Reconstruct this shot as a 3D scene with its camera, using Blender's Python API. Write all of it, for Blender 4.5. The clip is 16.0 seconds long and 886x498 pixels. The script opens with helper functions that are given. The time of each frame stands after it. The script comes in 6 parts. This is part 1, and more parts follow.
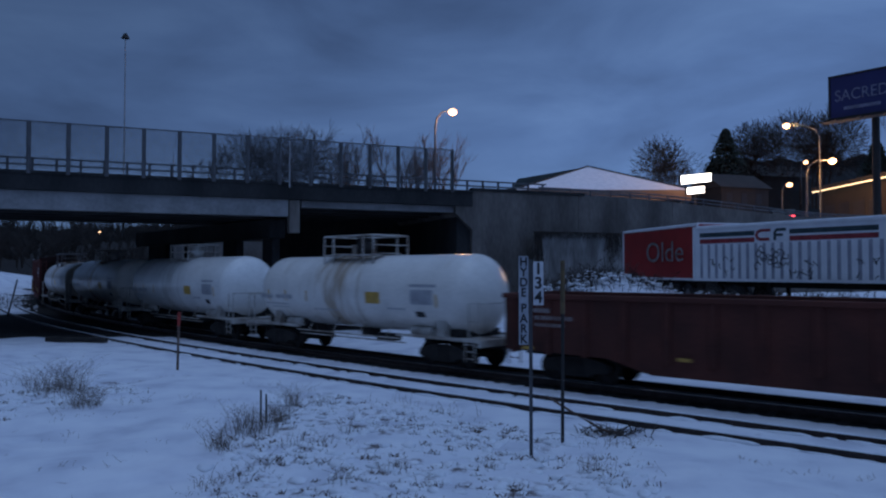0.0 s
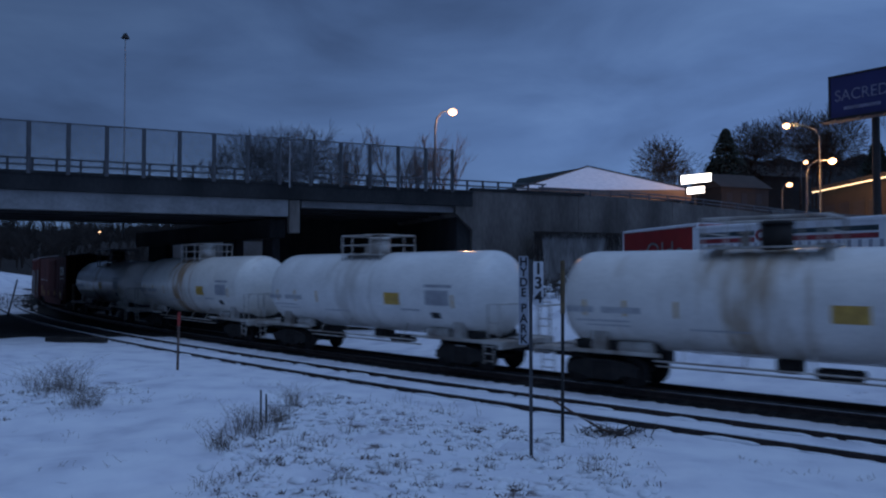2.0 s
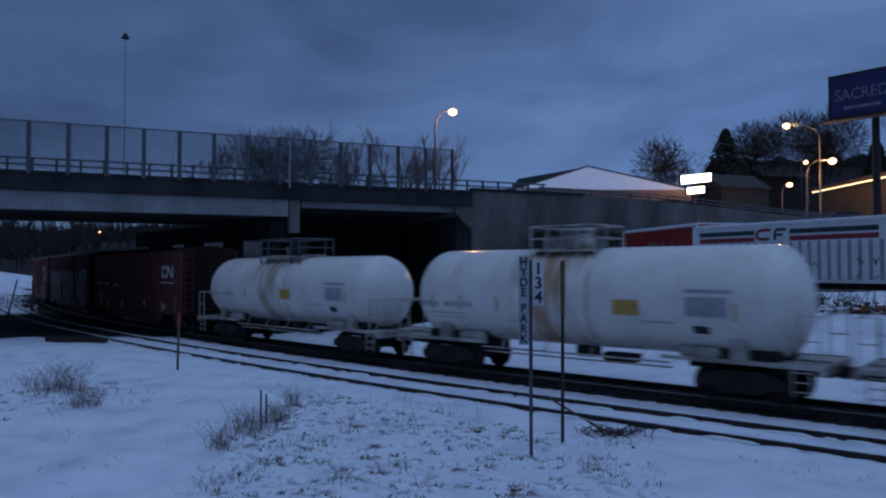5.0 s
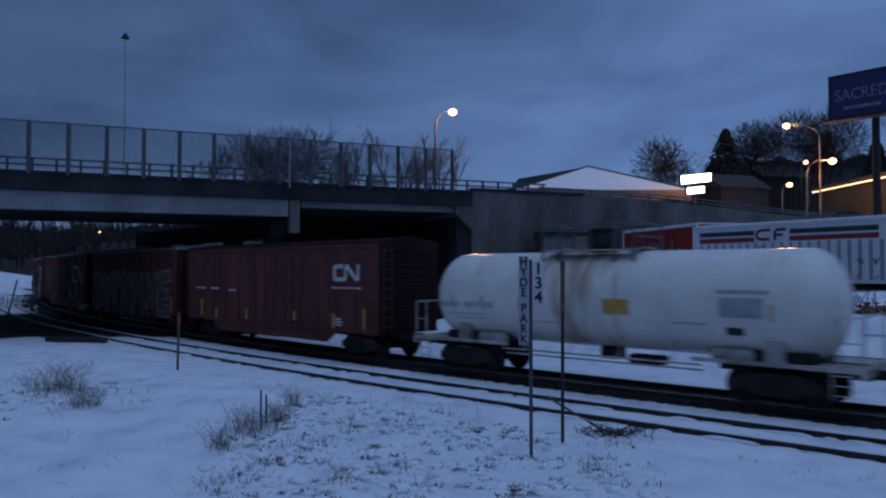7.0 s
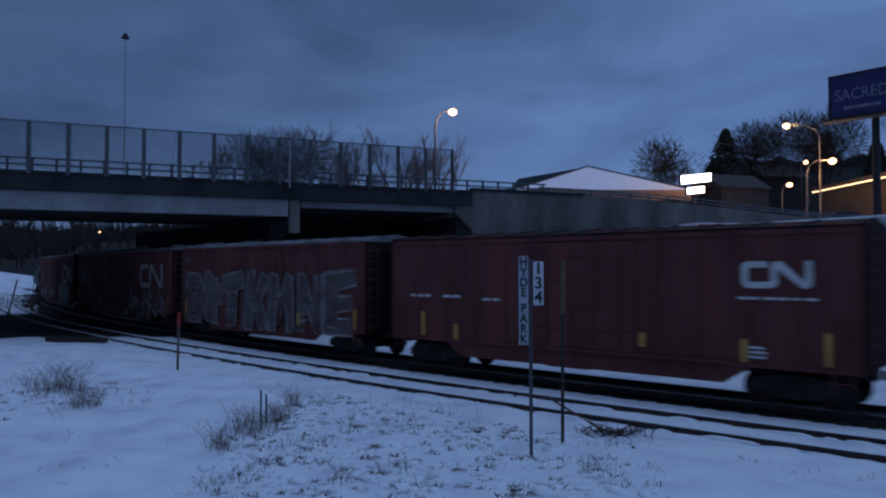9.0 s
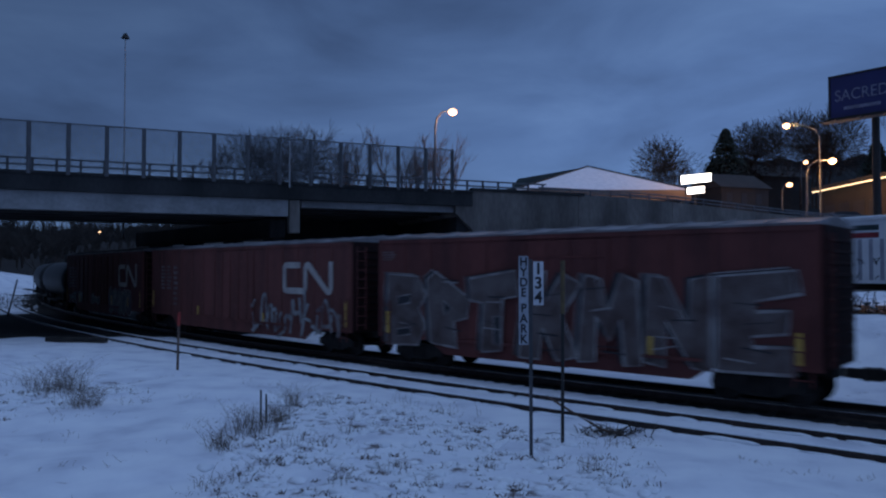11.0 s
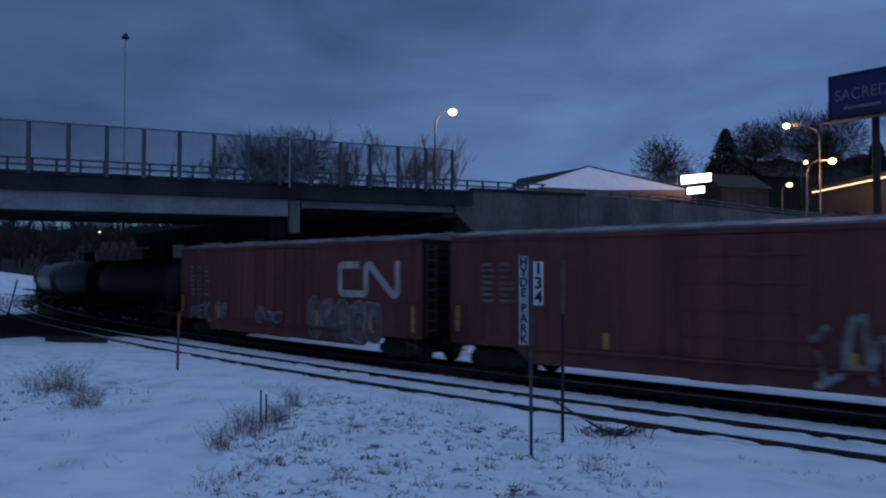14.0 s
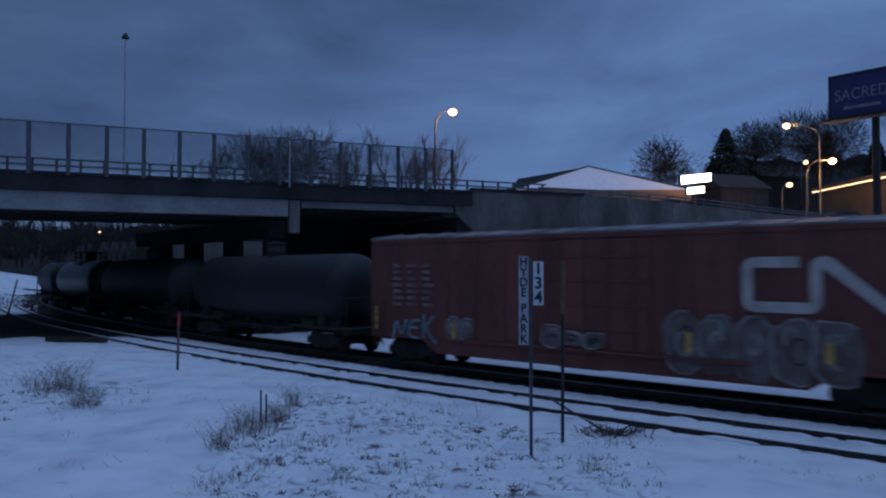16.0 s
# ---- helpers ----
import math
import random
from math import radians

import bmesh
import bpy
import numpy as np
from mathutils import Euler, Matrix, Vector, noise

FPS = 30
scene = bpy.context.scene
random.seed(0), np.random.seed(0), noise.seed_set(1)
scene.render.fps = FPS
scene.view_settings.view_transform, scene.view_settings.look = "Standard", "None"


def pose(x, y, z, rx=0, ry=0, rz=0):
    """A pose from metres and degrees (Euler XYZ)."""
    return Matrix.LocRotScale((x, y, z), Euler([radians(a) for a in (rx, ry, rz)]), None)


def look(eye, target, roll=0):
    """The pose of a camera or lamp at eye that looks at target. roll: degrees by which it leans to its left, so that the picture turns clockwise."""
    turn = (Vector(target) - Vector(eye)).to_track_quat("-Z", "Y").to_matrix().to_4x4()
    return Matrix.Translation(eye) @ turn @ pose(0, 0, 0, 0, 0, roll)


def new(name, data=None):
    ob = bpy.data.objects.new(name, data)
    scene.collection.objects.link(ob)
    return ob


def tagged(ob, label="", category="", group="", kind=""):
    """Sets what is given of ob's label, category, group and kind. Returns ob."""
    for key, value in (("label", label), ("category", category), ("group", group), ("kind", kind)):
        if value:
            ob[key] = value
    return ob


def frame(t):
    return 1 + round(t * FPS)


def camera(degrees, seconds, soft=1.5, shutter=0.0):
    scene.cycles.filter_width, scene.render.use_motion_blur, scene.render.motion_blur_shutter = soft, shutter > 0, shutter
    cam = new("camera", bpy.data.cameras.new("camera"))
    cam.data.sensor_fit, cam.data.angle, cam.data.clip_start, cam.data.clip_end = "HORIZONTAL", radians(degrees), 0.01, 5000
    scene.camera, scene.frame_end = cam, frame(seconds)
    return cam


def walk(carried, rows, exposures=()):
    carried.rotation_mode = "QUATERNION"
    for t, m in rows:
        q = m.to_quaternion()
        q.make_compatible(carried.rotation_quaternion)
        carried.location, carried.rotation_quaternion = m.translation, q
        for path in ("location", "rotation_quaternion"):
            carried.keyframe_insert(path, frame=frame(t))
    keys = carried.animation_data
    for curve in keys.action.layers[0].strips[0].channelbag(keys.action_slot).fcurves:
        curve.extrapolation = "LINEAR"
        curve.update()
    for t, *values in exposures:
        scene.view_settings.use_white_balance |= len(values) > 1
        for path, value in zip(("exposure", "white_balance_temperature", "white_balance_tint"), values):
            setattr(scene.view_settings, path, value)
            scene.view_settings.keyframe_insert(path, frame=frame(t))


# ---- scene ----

# ---------------------------------------------------------------- camera
EYE = 3.419
cam = camera(62.27, 16.0, soft=2.2, shutter=0.75)
walk(cam, [(0.0, pose(0, 0, EYE, 91.617, 0, 0)), (16.0, pose(0, 0, EYE, 91.617, 0, 0))],
     exposures=[(0.0, 0.0), (16.0, 0.0)])

# ---------------------------------------------------------------- sky and light
# dusk under broken cloud: the last glow is behind and above the camera, the east is darker
world = bpy.data.worlds.new("dusk_sky")
scene.world = world
world.use_nodes = True
wn, wl = world.node_tree.nodes, world.node_tree.links
wn.clear()
SKY_STRENGTH = 1.0


def wnode(kind, **kw):
    n = wn.new(kind)
    for k, v in kw.items():
        n.inputs[k].default_value = v
    return n


def ramp(nodes, stops, interp="LINEAR"):
    r = nodes.new("ShaderNodeValToRGB")
    r.color_ramp.interpolation = interp
    els = r.color_ramp.elements
    while len(els) < len(stops):
        els.new(0.5)
    for e, (p, c) in zip(els, stops):
        e.position = p
        e.color = (*c, 1) if len(c) == 3 else c
    return r


w_out = wn.new("ShaderNodeOutputWorld")
w_bg = wnode("ShaderNodeBackground", Strength=SKY_STRENGTH)
w_co = wn.new("ShaderNodeTexCoord")
w_sep = wn.new("ShaderNodeSeparateXYZ")
wl.new(w_co.outputs["Generated"], w_sep.inputs[0])
# height in the sky
w_high = ramp(wn, [(0.0, (0.090, 0.16, 0.32)), (0.08, (0.118, 0.215, 0.44)), (0.17, (0.086, 0.160, 0.350)), (0.36, (0.061, 0.114, 0.252)), (0.6, (0.118, 0.212, 0.432)), (1.0, (0.205, 0.350, 0.69))])
wl.new(w_sep.outputs["Z"], w_high.inputs[0])
# cloud banks
w_map = wn.new("ShaderNodeMapping")
w_map.inputs["Scale"].default_value = (1.0, 1.0, 3.2)
wl.new(w_co.outputs["Generated"], w_map.inputs[0])
w_cl = wnode("ShaderNodeTexNoise", Scale=2.6, Detail=6.0, Roughness=0.52, Distortion=0.35)
wl.new(w_map.outputs[0], w_cl.inputs["Vector"])
w_clr = ramp(wn, [(0.32, (0.66, 0.66, 0.68)), (0.52, (1.0, 1.0, 1.0)), (0.70, (1.38, 1.34, 1.26))])
wl.new(w_cl.outputs[0], w_clr.inputs[0])
w_mul = wn.new("ShaderNodeMix")
w_mul.data_type, w_mul.blend_type = "RGBA", "MULTIPLY"
w_mul.inputs[0].default_value = 1.0
wl.new(w_high.outputs[0], w_mul.inputs[6])
wl.new(w_clr.outputs[0], w_mul.inputs[7])
# the glow behind the camera (towards -y)
w_back = wn.new("ShaderNodeMapRange")
w_back.inputs[1].default_value, w_back.inputs[2].default_value = 0.35, -1.0
w_back.inputs[3].default_value, w_back.inputs[4].default_value = 1.0, 1.40
wl.new(w_sep.outputs["Y"], w_back.inputs[0])
w_side = wn.new("ShaderNodeMapRange")
w_side.inputs[1].default_value, w_side.inputs[2].default_value = -0.95, 0.5
w_side.inputs[3].default_value, w_side.inputs[4].default_value = 0.36, 1.30
wl.new(w_sep.outputs["X"], w_side.inputs[0])
w_ms = wn.new("ShaderNodeMath")
w_ms.operation = "MULTIPLY"
wl.new(w_back.outputs[0], w_ms.inputs[0])
wl.new(w_side.outputs[0], w_ms.inputs[1])
w_mul2 = wn.new("ShaderNodeVectorMath")
w_mul2.operation = "SCALE"
wl.new(w_mul.outputs[2], w_mul2.inputs[0])
wl.new(w_ms.outputs[0], w_mul2.inputs["Scale"])
wl.new(w_mul2.outputs[0], w_bg.inputs["Color"])
wl.new(w_bg.outputs[0], w_out.inputs[0])

sun = new("sun", bpy.data.lights.new("sun", "SUN"))
sun.data.energy, sun.data.angle, sun.data.color = 0.15, radians(40), (0.75, 0.85, 1.0)
sun.matrix_world = look((0, -8, 40), (0, 0, 0))


def street_light(name, x, y, z, watts, color):
    lamp = new(name, bpy.data.lights.new(name, "POINT"))
    lamp.data.energy, lamp.data.color, lamp.data.shadow_soft_size = watts, color, 0.3
    lamp.location = (x, y, z)


SODIUM = (1.0, 0.50, 0.20)
street_light("street_light_bridge", 0.93, 74.5, 19.2, 1100, SODIUM)
street_light("street_light_ramp", 44.6, 94.5, 21.6, 5000, SODIUM)
street_light("street_light_corner", 47.9, 89.5, 16.3, 5000, SODIUM)

# ---------------------------------------------------------------- materials


def mat(name, col, col2=None, rough=0.7, metal=0.0, scale=2.0, fine=30.0, bump=0.15, dist=0.01, mixlo=0.35, mixhi=0.65, stretch=(1, 1, 1), spec=0.4, rnd=0.0, grime=0.25):
    """Base colour broken by large patches towards col2 and by fine grain, with a fine relief."""
    m = bpy.data.materials.new(name)
    m.use_nodes = True
    n, l = m.node_tree.nodes, m.node_tree.links
    b = n["Principled BSDF"]
    b.inputs["Roughness"].default_value, b.inputs["Metallic"].default_value = rough, metal
    b.inputs["Specular IOR Level"].default_value = spec
    col2 = col2 or tuple(c * 0.6 for c in col)
    co = n.new("ShaderNodeTexCoord")
    mp = n.new("ShaderNodeMapping")
    mp.inputs["Scale"].default_value = stretch
    l.new(co.outputs["Object"], mp.inputs[0])
    big = n.new("ShaderNodeTexNoise")
    big.inputs["Scale"].default_value, big.inputs["Detail"].default_value = scale, 5
    l.new(mp.outputs[0], big.inputs["Vector"])
    r = ramp(n, [(mixlo, col), (mixhi, col2)])
    l.new(big.outputs[0], r.inputs[0])
    sm = n.new("ShaderNodeTexNoise")
    sm.inputs["Scale"].default_value, sm.inputs["Detail"].default_value = fine, 4
    l.new(mp.outputs[0], sm.inputs["Vector"])
    r2 = ramp(n, [(0.3, (1 - grime,) * 3), (0.7, (1.0, 1.0, 1.0))])
    l.new(sm.outputs[0], r2.inputs[0])
    mx = n.new("ShaderNodeMix")
    mx.data_type, mx.blend_type = "RGBA", "MULTIPLY"
    mx.inputs[0].default_value = 1
    l.new(r.outputs[0], mx.inputs[6])
    l.new(r2.outputs[0], mx.inputs[7])
    src = mx.outputs[2]
    if rnd:
        oi = n.new("ShaderNodeObjectInfo")
        r3 = ramp(n, [(0, (1 - rnd,) * 3), (1, (1, 1, 1))])
        l.new(oi.outputs["Random"], r3.inputs[0])
        m2 = n.new("ShaderNodeMix")
        m2.data_type, m2.blend_type = "RGBA", "MULTIPLY"
        m2.inputs[0].default_value = 1
        l.new(src, m2.inputs[6])
        l.new(r3.outputs[0], m2.inputs[7])
        src = m2.outputs[2]
    l.new(src, b.inputs["Base Color"])
    if bump:
        bp = n.new("ShaderNodeBump")
        bp.inputs["Strength"].default_value, bp.inputs["Distance"].default_value = bump, dist
        l.new(sm.outputs[0], bp.inputs["Height"])
        l.new(bp.outputs[0], b.inputs["Normal"])
    return m


def glow(name, col, strength):
    m = bpy.data.materials.new(name)
    m.use_nodes = True
    b = m.node_tree.nodes["Principled BSDF"]
    b.inputs["Base Color"].default_value = (*col, 1)
    b.inputs["Emission Color"].default_value = (*col, 1)
    b.inputs["Emission Strength"].default_value = strength
    return m


def ground_material():
    """Snow, with bare earth, ballast and the trailers' shade where the attribute 'bare' and a ragged edge say so."""
    m = bpy.data.materials.new("snowy_ground")
    m.use_nodes = True
    n, l = m.node_tree.nodes, m.node_tree.links
    b = n["Principled BSDF"]
    b.inputs["Roughness"].default_value = 0.75
    b.inputs["Specular IOR Level"].default_value = 0.04
    co = n.new("ShaderNodeTexCoord")
    big = n.new("ShaderNodeTexNoise")
    big.inputs["Scale"].default_value, big.inputs["Detail"].default_value = 0.8, 7
    l.new(co.outputs["Object"], big.inputs["Vector"])
    snow = ramp(n, [(0.36, (0.77, 0.78, 0.81)), (0.54, (0.69, 0.70, 0.75)), (0.70, (0.56, 0.57, 0.63))])
    l.new(big.outputs[0], snow.inputs[0])
    fine = n.new("ShaderNodeTexNoise")
    fine.inputs["Scale"].default_value, fine.inputs["Detail"].default_value, fine.inputs["Roughness"].default_value = 1.7, 7, 0.62
    l.new(co.outputs["Object"], fine.inputs["Vector"])
    fleck = ramp(n, [(0.55, (1, 1, 1)), (0.62, (0.74, 0.72, 0.72)), (0.67, (0.30, 0.26, 0.24)), (0.76, (0.10, 0.08, 0.07))])
    tus = n.new("ShaderNodeAttribute")
    tus.attribute_name = "tussock"
    push = n.new("ShaderNodeMath")
    push.operation = "MULTIPLY_ADD"
    l.new(tus.outputs["Fac"], push.inputs[0])
    push.inputs[1].default_value = 0.125
    l.new(fine.outputs[0], push.inputs[2])
    low = n.new("ShaderNodeMath")
    low.operation = "SUBTRACT"
    l.new(push.outputs[0], low.inputs[0])
    low.inputs[1].default_value = 0.09
    l.new(low.outputs[0], fleck.inputs[0])
    sn = n.new("ShaderNodeMix")
    sn.data_type, sn.blend_type = "RGBA", "MULTIPLY"
    sn.inputs[0].default_value = 1
    l.new(snow.outputs[0], sn.inputs[6])
    l.new(fleck.outputs[0], sn.inputs[7])
    grit = n.new("ShaderNodeTexVoronoi")
    grit.inputs["Scale"].default_value = 16
    l.new(co.outputs["Object"], grit.inputs["Vector"])
    dirt = ramp(n, [(0.0, (0.014, 0.013, 0.013)), (1.0, (0.060, 0.054, 0.051))])
    l.new(grit.outputs["Color"], dirt.inputs[0])
    at = n.new("ShaderNodeAttribute")
    at.attribute_name = "bare"
    rag = n.new("ShaderNodeTexNoise")
    rag.inputs["Scale"].default_value, rag.inputs["Detail"].default_value = 1.6, 6
    l.new(co.outputs["Object"], rag.inputs["Vector"])
    ad = n.new("ShaderNodeMath")
    ad.operation = "MULTIPLY_ADD"
    l.new(rag.outputs[0], ad.inputs[0])
    ad.inputs[1].default_value = 0.7
    l.new(at.outputs["Fac"], ad.inputs[2])
    edge = ramp(n, [(0.80, (0, 0, 0)), (0.88, (1, 1, 1))])
    l.new(ad.outputs[0], edge.inputs[0])
    mx = n.new("ShaderNodeMix")
    mx.data_type = "RGBA"
    l.new(edge.outputs[0], mx.inputs[0])
    l.new(sn.outputs[2], mx.inputs[6])
    l.new(dirt.outputs[0], mx.inputs[7])
    l.new(mx.outputs[2], b.inputs["Base Color"])
    bp = n.new("ShaderNodeBump")
    bp.inputs["Strength"].default_value, bp.inputs["Distance"].default_value = 0.7, 0.06
    l.new(fine.outputs[0], bp.inputs["Height"])
    l.new(bp.outputs[0], b.inputs["Normal"])
    return m


def tank_material(name, col, streak, amount, rough):
    """Painted tank shell with spill streaks round the middle and grime towards the belly and the ends."""
    m = mat(name, col, tuple(c * 0.86 for c in col), rough=rough, scale=0.8, fine=9, bump=0.05, grime=0.12)
    n, l = m.node_tree.nodes, m.node_tree.links
    b = n["Principled BSDF"]
    src = b.inputs["Base Color"].links[0].from_socket
    co = n.new("ShaderNodeTexCoord")
    sp = n.new("ShaderNodeSeparateXYZ")
    l.new(co.outputs["Object"], sp.inputs[0])
    mp = n.new("ShaderNodeMapping")
    mp.inputs["Scale"].default_value = (2.4, 0.6, 0.6)
    l.new(co.outputs["Object"], mp.inputs[0])
    st = n.new("ShaderNodeTexNoise")
    st.inputs["Scale"].default_value, st.inputs["Detail"].default_value = 1.0, 5
    l.new(mp.outputs[0], st.inputs["Vector"])
    ab = n.new("ShaderNodeMath")
    ab.operation = "ADD"
    l.new(sp.outputs["X"], ab.inputs[0])
    ab.inputs[1].default_value = 0.6
    a2 = n.new("ShaderNodeMath")
    a2.operation = "ABSOLUTE"
    l.new(ab.outputs[0], a2.inputs[0])
    mr = n.new("ShaderNodeMapRange")
    mr.inputs[1].default_value, mr.inputs[2].default_value = 0.2, 2.2
    mr.inputs[3].default_value, mr.inputs[4].default_value = 0.20, -0.10
    l.new(a2.outputs[0], mr.inputs[0])
    su = n.new("ShaderNodeMath")
    su.operation = "ADD"
    l.new(st.outputs[0], su.inputs[0])
    l.new(mr.outputs[0], su.inputs[1])
    rp = ramp(n, [(0.50, (0, 0, 0)), (0.62, (amount * 0.35,) * 3), (0.74, (amount,) * 3)])
    l.new(su.outputs[0], rp.inputs[0])
    mx = n.new("ShaderNodeMix")
    mx.data_type = "RGBA"
    l.new(rp.outputs[0], mx.inputs[0])
    l.new(src, mx.inputs[6])
    mx.inputs[7].default_value = (*streak, 1)
    l.new(mx.outputs[2], b.inputs["Base Color"])
    return m


M_GROUND = ground_material()
M_STEEL = mat("rail_steel", (0.070, 0.048, 0.042), (0.035, 0.026, 0.024), rough=0.55, metal=0.4, scale=4)
M_RAILHEAD = mat("rail_head_worn", (0.35, 0.33, 0.33), (0.22, 0.2, 0.2), rough=0.28, metal=0.9, scale=3)
M_TIE = mat("tie_timber", (0.055, 0.045, 0.040), (0.026, 0.022, 0.020), rough=0.9, scale=3, rnd=0.5)
M_SNOWCAP = mat("snow_cap", (0.82, 0.83, 0.86), (0.7, 0.72, 0.76), rough=0.8, scale=1.5, fine=14, bump=0.35, dist=0.03, grime=0.1)
# dark by weathering on parapet and coping; below the deck it paints in shade
M_CONC_DARK = mat("weathered_shaded_concrete", (0.042, 0.041, 0.042), (0.020, 0.020, 0.021), rough=0.9, scale=0.5, fine=6, bump=0.2, grime=0.35, stretch=(1, 1, 0.4))
M_CONC = mat("concrete", (0.205, 0.178, 0.160), (0.095, 0.082, 0.074), rough=0.9, scale=0.45, fine=5, bump=0.2, grime=0.3, stretch=(1, 1, 0.35))
M_CONC_PALE = mat("concrete_streaked", (0.31, 0.30, 0.29), (0.13, 0.122, 0.116), rough=0.9, scale=0.8, fine=6, bump=0.25, grime=0.4, stretch=(1, 1, 0.2))
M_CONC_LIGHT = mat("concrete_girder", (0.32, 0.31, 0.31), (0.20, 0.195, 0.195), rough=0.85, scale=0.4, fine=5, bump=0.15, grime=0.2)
M_GALV = mat("galvanised_steel", (0.14, 0.145, 0.155), (0.085, 0.085, 0.09), rough=0.5, metal=0.5, scale=2)
M_GALVPALE = mat("galvanised_pale", (0.42, 0.42, 0.43), (0.28, 0.28, 0.29), rough=0.6, metal=0.1, scale=2)
M_FENCEPOST = mat("fence_post_paint", (0.15, 0.15, 0.16), (0.09, 0.09, 0.095), rough=0.7, scale=2)
M_TANKS = [tank_material("white_tank_paint", (0.80, 0.755, 0.70), (0.36, 0.265, 0.18), 0.85, 0.25),
           tank_material("white_tank_paint_clean", (0.83, 0.805, 0.77), (0.42, 0.38, 0.34), 0.55, 0.2),
           tank_material("white_tank_paint_rusty", (0.82, 0.775, 0.71), (0.38, 0.22, 0.11), 0.9, 0.25)]
M_TANKBLACK = tank_material("black_tank_paint", (0.011, 0.011, 0.012), (0.03, 0.027, 0.025), 0.5, 0.6)
M_TANKGREY = tank_material("grey_tank_paint", (0.07, 0.07, 0.074), (0.07, 0.06, 0.05), 0.5, 0.4)
M_FRAMEWHITE = mat("grimy_white_frame", (0.56, 0.53, 0.49), (0.26, 0.215, 0.18), rough=0.6, scale=1.5)
M_UNDER = mat("underframe_grime", (0.036, 0.030, 0.028), (0.018, 0.016, 0.015), rough=0.85, scale=3)
M_BOX_A = mat("boxcar_red_dark", (0.182, 0.060, 0.053), (0.108, 0.041, 0.038), spec=0.12, rough=0.75, scale=0.9, fine=12, bump=0.08, stretch=(1.2, 1.2, 0.22))
M_BOX_B = mat("boxcar_red_faded", (0.215, 0.077, 0.066), (0.136, 0.055, 0.049), spec=0.12, rough=0.75, scale=0.9, fine=12, bump=0.08, stretch=(1.2, 1.2, 0.22))
M_BOXEND = mat("boxcar_end_dark", (0.040, 0.017, 0.016), (0.020, 0.012, 0.012), spec=0.1, rough=0.85, scale=0.8, fine=12)
M_STENCILWORN = mat("stencil_worn", (0.25, 0.19, 0.18), (0.12, 0.062, 0.058), rough=0.7, scale=2.2, grime=0.3)
M_GON = mat("gondola_brown", (0.125, 0.040, 0.030), (0.068, 0.026, 0.021), spec=0.22, rough=0.75, scale=0.6, fine=10, bump=0.15)
M_ROOF = mat("boxcar_roof_snow_dust", (0.26, 0.25, 0.26), (0.13, 0.11, 0.11), rough=0.6, scale=0.8)
M_WHITE = mat("stencil_white", (0.74, 0.73, 0.72), (0.55, 0.52, 0.5), rough=0.6, scale=3, grime=0.2)
M_WHITEFADED = mat("stencil_white_faded", (0.36, 0.32, 0.31), (0.22, 0.17, 0.16), rough=0.7, scale=3)
M_MARKWORN = mat("mark_white_worn", (0.56, 0.51, 0.46), (0.42, 0.36, 0.33), rough=0.7, scale=2.0, grime=0.3)
M_YELLOW = mat("reflector_yellow", (0.66, 0.40, 0.08), (0.48, 0.28, 0.06), rough=0.5, scale=4)
M_GREYPAINT = mat("stencil_grey", (0.44, 0.44, 0.46), (0.33, 0.33, 0.35), rough=0.6, scale=3)
M_BLACKPAINT = mat("stencil_black", (0.03, 0.03, 0.035), rough=0.6, scale=3)
M_GRAF = [mat("spray_grey", (0.165, 0.130, 0.122), (0.085, 0.052, 0.048), rough=0.7, scale=1.4, grime=0.35),
          mat("spray_pale", (0.38, 0.35, 0.34), (0.18, 0.14, 0.135), rough=0.6, scale=1.7, grime=0.35),
          mat("spray_dark", (0.03, 0.028, 0.035), rough=0.6, scale=2),
          mat("spray_teal", (0.22, 0.42, 0.47), (0.12, 0.24, 0.28), rough=0.6, scale=2),
          mat("spray_chalk", (0.40, 0.40, 0.39), (0.17, 0.12, 0.12), rough=0.7, scale=1.6, grime=0.4),
          mat("spray_wash", (0.175, 0.155, 0.15), (0.13, 0.072, 0.066), rough=0.7, scale=1.8, grime=0.35)]
M_SIGN = mat("sign_white_enamel", (0.60, 0.61, 0.64), (0.48, 0.49, 0.52), rough=0.45, scale=4, grime=0.15)
# darker copy of the sign white: shade of the turned-away name board, as colour
M_SIGNSHADE = mat("sign_shaded_enamel", (0.42, 0.44, 0.48), (0.30, 0.32, 0.36), rough=0.5, scale=4, grime=0.2)
M_INK = mat("sign_black_lettering", (0.02, 0.02, 0.025), rough=0.5, scale=4)
M_POSTDARK = mat("dark_stake_paint", (0.035, 0.033, 0.032), (0.02, 0.02, 0.02), rough=0.8, scale=5)
M_STAKE = mat("weathered_stake", (0.16, 0.11, 0.085), (0.09, 0.06, 0.05), rough=0.85, scale=6)
M_REDPAINT = mat("red_marker_paint", (0.45, 0.05, 0.04), rough=0.6, scale=6)
M_WEED = mat("dry_weed", (0.30, 0.255, 0.22), (0.15, 0.12, 0.105), rough=0.9, scale=5, bump=0)
M_TWIG = mat("bare_twig", (0.060, 0.046, 0.038), (0.035, 0.028, 0.025), rough=0.9, scale=2, bump=0)
M_TWIGLIT = mat("bare_twig_brown", (0.12, 0.075, 0.05), (0.06, 0.04, 0.03), rough=0.9, scale=2, bump=0)
M_FIR = mat("fir_needles", (0.02, 0.032, 0.022), (0.012, 0.02, 0.015), rough=0.9, scale=2, bump=0)
M_BARK = mat("bark", (0.06, 0.048, 0.04), (0.03, 0.025, 0.022), rough=0.95, scale=4)
